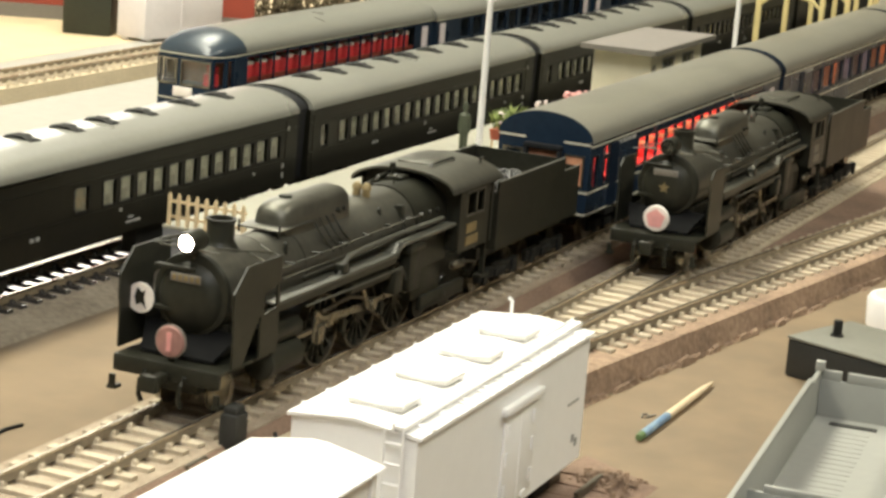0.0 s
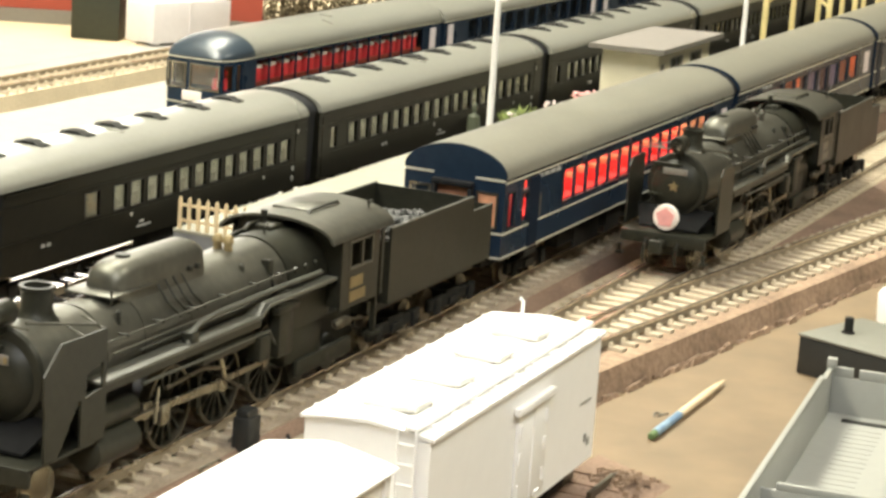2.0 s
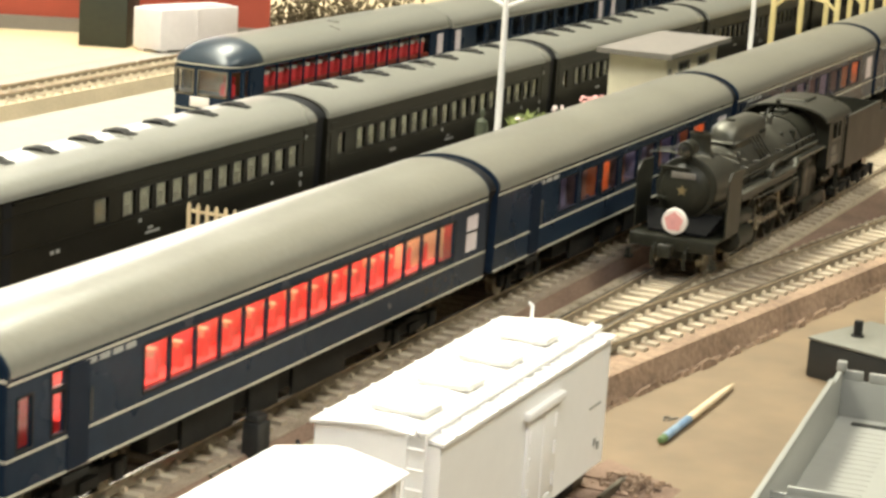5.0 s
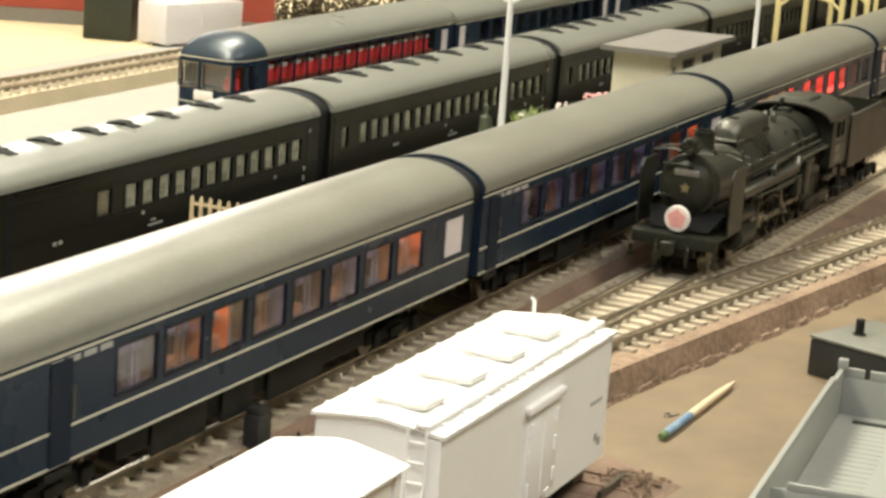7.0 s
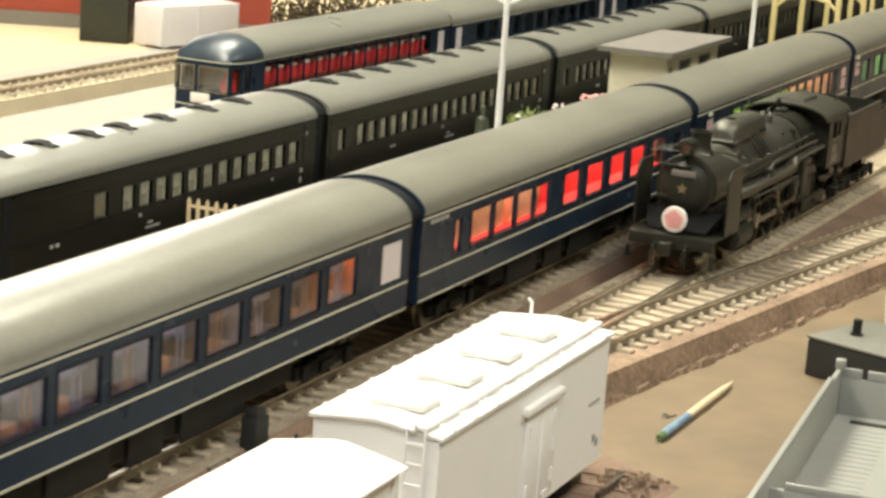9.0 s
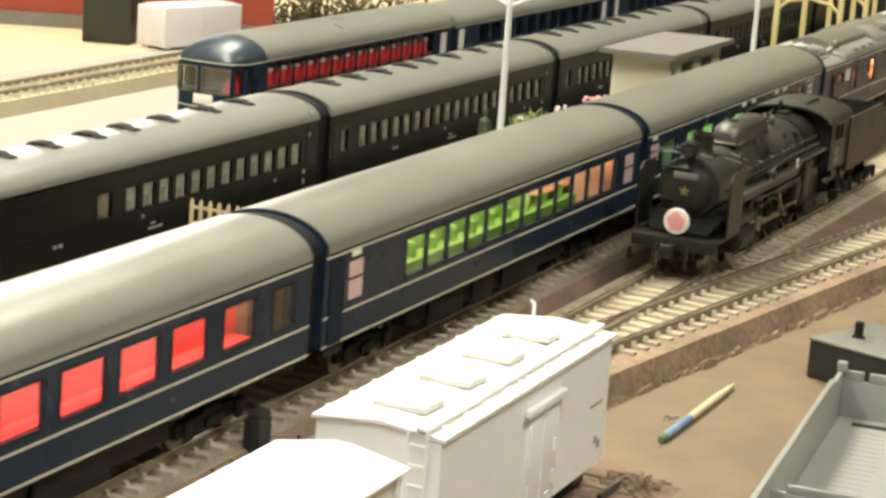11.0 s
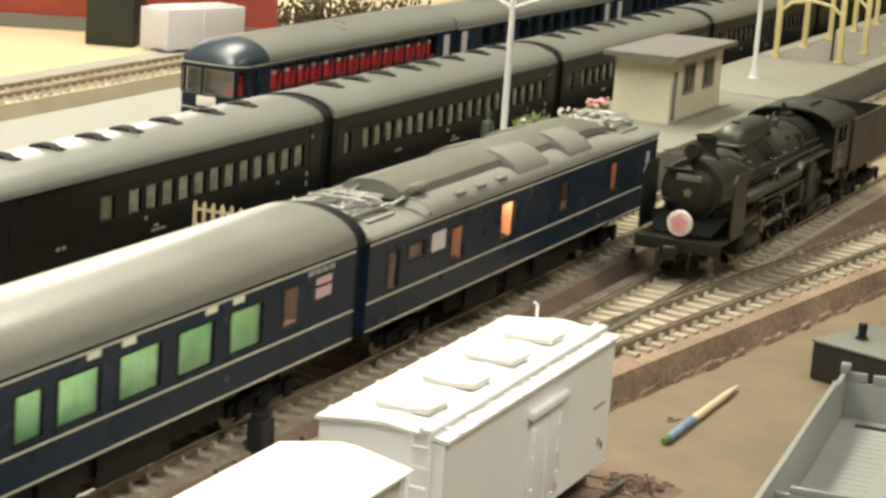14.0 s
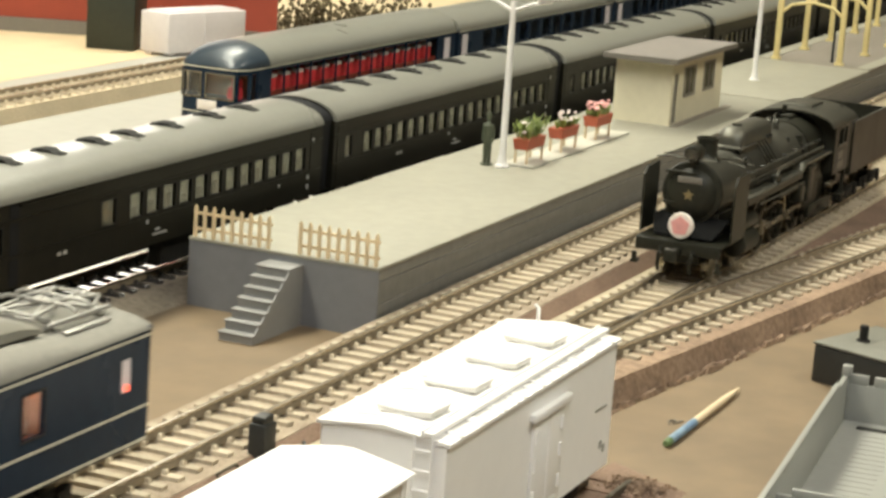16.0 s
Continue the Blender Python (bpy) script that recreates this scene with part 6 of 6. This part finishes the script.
def plain_wagon():
    rw = thing("freight_wagon", "unpainted white covered wagon with low pitched roof", "wagon", (-342.0, -89.5, 0.0), 0.5, group="white wagons")
    L, w, zb, ze = 120.0, 15.0, 11.0, 43.4
    prof = [(-w, ze), (-w + 0.1, ze + 0.5), (-8, ze + 1.9), (-1.6, ze + 3.1), (1.6, ze + 3.1), (8, ze + 1.9), (w - 0.1, ze + 0.5), (w, ze)]
    part("body", Shape().box(0, L, -w + 0.8, w - 0.8, zb, ze), WHITE, rw)
    part("roof", Shape().prism([(y * 1.05, z) for y, z in prof], -0.8, L + 0.8), WHITE, rw, "smooth white roof")
    for k in range(5):
        x = 4 + 28 * k
        part("roof_seam", Shape().rod([(x, y * 1.05, z + 0.03) for y, z in reversed(prof)], 0.16, 6), WHITE, rw)
        part("side_rib", Shape().box(x, x + 1.6, -w, -w + 0.79, zb, ze - 0.5), WHITE, rw)
    part("underframe", Shape().box(3, L - 3, -10, 10, 8.5, 10.95), UNDER, rw)
    for x in (24, L - 24):
        part("axle_guard", Shape().box(x - 5, x + 5, -10.5, -9, 3, 9).box(x - 5, x + 5, 9, 10.5, 3, 9), UNDER, rw)
        part("wheelset", Shape().turned("y", (x, 0, 5.2), [(-8.6, 5.2), (-6.8, 5.2), (-6.8, 1), (6.8, 1), (6.8, 5.2), (8.6, 5.2)], 16), UNDER, rw)
    part("grab_rail", Shape().rod([(96, w + 0.6, ze - 1), (96, w + 2.2, ze + 0.5), (104, w + 2.2, ze + 0.5), (104, w + 0.6, ze - 1)], 0.35, 6), STEEL, rw)


plain_wagon()

# ---- small things on the board ----
knob = thing("rail_post", "black plastic post standing beside the main line rail", "post", (-131.0, -19.6, 0))
part("post", Shape().box(-3.4, 3.4, -2.6, 2.6, 0, 16.5), BOXBLACK, knob, bevel=0.8)
part("cap", Shape().box(-2.6, 2.6, -2.0, 2.0, 16.4, 18.4), BOXBLACK, knob, bevel=0.5)
part("cable", Shape().rod([(2, -2.6, 3), (8, -7, 2), (15, -6, 4), (20, -2, 6)], 0.6, 6), BOXBLACK, knob)

stick = thing("paint_stick", "short wooden stick with blue painted end lying on the board", "stick", (-37.0, -100.0, 1.32), -0.4)
part("shaft", Shape().turned("x", (0, 0, 0), [(26, 1.25), (55, 1.2), (64, 0.85), (70.5, 0.35)], 14), WOOD, stick, "bare pale wood")
part("painted_end", Shape().turned("x", (0, 0, 0), [(3.4, 1.3), (25.9, 1.27)], 14), BLUEPAINT, stick, "chipped blue paint")
part("tip", Shape().turned("x", (0, 0, 0), [(0, 0.9), (1, 1.2), (3.3, 1.3)], 14), GREENTIP, stick, "green tip")
clip = tagged(part("wire_clip", Shape().rod([(0, 0, 0.3), (3, 1.2, 0.3), (4.4, 0, 0.3), (3, -1.2, 0.3), (0.6, -0.8, 0.3), (5.5, -2.4, 0.3)], 0.28, 6), SHEDTRIM), "small bent dark wire clip on the board", "clip")
clip.location = (-0.014, -0.0935, 0)

box = thing("control_box", "black plastic box with grey lid and small shaft", "box", (62.5, -116.0, 0), -20)
part("body", Shape().box(0, 36, -62, 0, 0, 12.4), BOXBLACK, box, bevel=0.8)
part("lid", Shape().box(-0.3, 36.3, -62.3, 0.3, 12.45, 13.4), BOXTOP, box, "grey lid", bevel=0.3)
part("shaft", Shape().turned("z", (14.5, -9, 0), [(13.4, 2.2), (13.9, 2.2), (13.95, 1.5), (18.4, 1.5), (18.7, 1.2)], 16), UNDER, box, "dark metal shaft")

cup = thing("round_lid", "white round plastic lid on the board", "lid", (156.0, -137.0, 0))
part("body", Shape().turned("z", (0, 0, 0), [(0, 15.5), (9.5, 16), (11, 15), (11, 13.6), (6, 13)], 36), LAMPWHITE, cup)
tool = thing("hand_tool", "black plastic tool handle standing on the board", "tool", (196.0, -134.0, 0))
part("handle", Shape().loft([[(0, 0, 0), (16, -6, 0), (16, -22, 0), (0, -22, 0)], [(5, -6, 17), (14, -9, 19), (14, -20, 19), (5, -20, 17)]]), BOXBLACK, tool, bevel=1.0)


def gondola():
    go = thing("gondola_wagon", "open light grey plastic gondola wagon body, unfinished", "wagon", (-27.0, -146.8, 0), 5.2, group="grey wagon bodies")
    L, w, zb, ze = 190.0, 34.0, 6.0, 30.0
    part("side", Shape().box(-L, 0, -1.4, 0, zb, ze - 1.5).box(-L, -17, -1.4, 0, ze - 1.5, ze).box(-2.6, 0, -2.2, 0.4, ze - 1.5, ze + 1.2), LIGHTGREY, go, bevel=0.15)
    part("side", Shape().box(-L, 0, -w, -w + 1.4, zb, ze), LIGHTGREY, go, bevel=0.15)
    part("end", Shape().box(-1.4, 0, -w + 1.4, -1.4, zb, ze - 4.0).box(-1.4, 0, -7.0, -1.4, ze - 4, ze - 1.2).box(-1.4, 0, -w + 1.4, -8.6, ze - 4, ze - 1.2), LIGHTGREY, go, bevel=0.15)
    part("bulkhead", Shape().box(-109, -107.6, -w + 1.4, -1.4, 15.6, ze - 4.0).box(-109, -107.6, -w + 1.4, -5, ze - 4.0, ze - 2.2), LIGHTGREY, go, bevel=0.15)
    part("floor_plate", Shape().box(-L, -1.41, -w + 1.41, -1.41, 14, 15.5), LIGHTGREY, go)
    for k in range(16):
        part("floor_mark", Shape().box(-78 + 4.2 * k, -77.4 + 4.2 * k, -18, -9, 15.5, 15.62), LIGHTGREY, go, smooth=False)
    part("slot", Shape().box(-9, -6.5, -19, -6, 15.5, 15.75), UNDER, go, "dark slot", smooth=False)
    part("sill", Shape().box(-L + 1, -1, -w + 5, -5, 0, 13.9), LIGHTGREY, go)


gondola()

# rubble and rail end by the white wagon
heap = Shape()
rnd = random.Random(3)
for k in range(220):
    x, y = rnd.gauss(-84, 6.0), rnd.gauss(-106, 3.5)
    r = rnd.uniform(0.4, 1.4)
    z = max(0, 4.6 - 0.28 * math.hypot(x + 84, y + 105)) + 0.4 * r
    a = rnd.uniform(0, 3)
    heap.loft([[(x + r * math.cos(a + q), y + 0.8 * r * math.sin(a + q), z - 0.5 * r) for q in (0, 1.7, 3.1, 4.6)], [(x + 0.6 * r * math.cos(a + q + 0.4), y + 0.5 * r * math.sin(a + q + 0.4), z + 0.5 * r) for q in (0, 1.7, 3.1, 4.6)]])
tagged(part("rubble", heap, CORK, smooth=False), "loose brown cork and ballast chips at the rail end", "rubble", kind="stuff")
mound = tagged(part("ballast_mound", Shape().loft([[(-120, -116, 0), (-72, -118, 0), (-58, -92, 0), (-120, -84, 0)], [(-116, -109, 3.0), (-80, -110, 2.2), (-66, -95, 2.2), (-116, -90, 3.0)]]), DIRT), "low mound of brown ballast by the wagon", "ballast", kind="structure")
stub = thing("track_end", "short dark rail end on a wooden pad", "track", (-92.0, -97.5, 3.0))
part("rail", Shape().box(-12, 8, -8.8, -7.6, 0, 2.0), DARKSTEEL, stub)
part("rail", Shape().box(-12, 2, 1.4, 2.6, 0, 2.0), DARKSTEEL, stub)
for k in range(3):
    part("sleeper", Shape().box(-10 + 9 * k, -6 + 9 * k, -12, 6, -1.2, 0), DIRT, stub)

scrap = tagged(part("wire_scrap", Shape().rod([(-6, 0, 0.5), (0, 0.6, 0.5), (6, -0.8, 0.5)], 0.5, 6), UNDER), "short dark scrap of wire on the board", "wire")
scrap.location = (-0.138, 0.0455, 0)
# crates at the back
cr = thing("storage_crate", "dark green-black crate on the plywood", "crate", (0, 0, 0.4))
part("body", Shape().plate([(538, 480), (548.5, 451), (582, 463), (571, 492)], 0, 42), DARKGREEN, cr, bevel=1.0)
pc = thing("storage_crate", "pale lilac-white plastic crate with moulded panels", "crate", (0, 0, 0.4))
part("body", Shape().plate([(549, 447), (546, 424.5), (608, 405), (612, 428)], 1.6, 27), PALECRATE, pc, bevel=0.8)
part("lid_panel", Shape().plate([(553, 444), (551, 427), (606, 409.5), (609, 426)], 27.02, 27.9), PALECRATE, pc, bevel=0.4)
part("side_rib", Shape().plate([(574, 415.2), (576, 414.6), (576.3, 415.6), (574.3, 416.2)], 2, 26), PALECRATE, pc)
for x, y in ((552, 441), (552, 427), (604, 409), (606, 426)):
    part("foot", Shape().box(x - 2.5, x + 2.5, y - 2.5, y + 2.5, 0, 1.7), PALECRATE, pc)
bush = Shape()
for k in range(2200):
    lump = k % 11
    x, y = 700 + 9 * lump + rnd.gauss(0, 8), 440 - 7 * lump + 9 * math.sin(lump * 2.1) + rnd.gauss(0, 8)
    z = abs(rnd.gauss(0, 9 + 3 * (lump % 3)))
    r = rnd.uniform(0.7, 1.9)
    bush.turned("z", (x, y, z + 0.6), [(-r, 0.2 * r), (0, r), (r, 0.3 * r)], 5)
tagged(part("shrubs", bush, DARKLEAF, smooth=False), "dark model shrubs on the plywood", "shrub", kind="stuff")

# ---- motion ----
TRAVEL = [(0, 0), (0.5, -16.5), (1, -44), (1.5, -69.5), (2, -91), (2.5, -113), (3, -147), (3.5, -191), (4, -249), (4.5, -310), (5, -373), (5.5, -440), (6, -510), (6.5, -582), (7, -656), (7.5, -722),
          (8, -802.5), (8.5, -879), (9, -968), (9.5, -1049), (10, -1132), (10.5, -1216), (11, -1301), (11.5, -1386.5), (12, -1469.5), (12.5, -1543.5), (13, -1636), (13.5, -1719), (14, -1813.5), (14.5, -1895.5), (15, -1990.5), (15.5, -2078), (16, -2182)]
COACH_AT = [133.0 + 268.5 * k for k in range(6)] + [133.0 + 268.5 * 5 + 269.0]


def travelled(t):
    for (ta, da), (tb, db) in zip(TRAVEL, TRAVEL[1:]):
        if ta <= t <= tb:
            return da + (db - da) * (t - ta) / (tb - ta)
    return TRAVEL[-1][1]


def motions():
    walk(engine, [(t, pose((-134.0 + d) * K, 0, 0)) for t, d in TRAVEL])
    for co, x in zip(coaches, COACH_AT):
        walk(co, [(t, pose((x + d) * K, 0, 0)) for t, d in TRAVEL])
    fine = [k / 15 for k in range(241)]
    turn = {t: -math.degrees(travelled(t) / 10.9) for t in fine}
    for w, x in zip(engine_wheels, (70.5, 96.0, 121.5)):
        walk(w, [(t, pose(x * K, 0, (RAIL_TOP + 10.9) * K, 0, -turn[t] - 40, 0)) for t in fine])
    for r, s in engine_rods:
        ph = 0 if s < 0 else 90
        rows = []
        for t in fine:
            a = radians(turn[t] + 40 + ph)
            x, z = 96.0 + 4.0 * math.cos(a), RAIL_TOP + 10.9 + 4.0 * math.sin(a)
            tilt = 0.0 if abs(s) == 1 else math.degrees(math.asin(4.0 * math.sin(a) / 37.0))
            rows.append((t, pose(x * K, 0, z * K, 0, tilt, 0)))
        walk(r, rows)


motions()
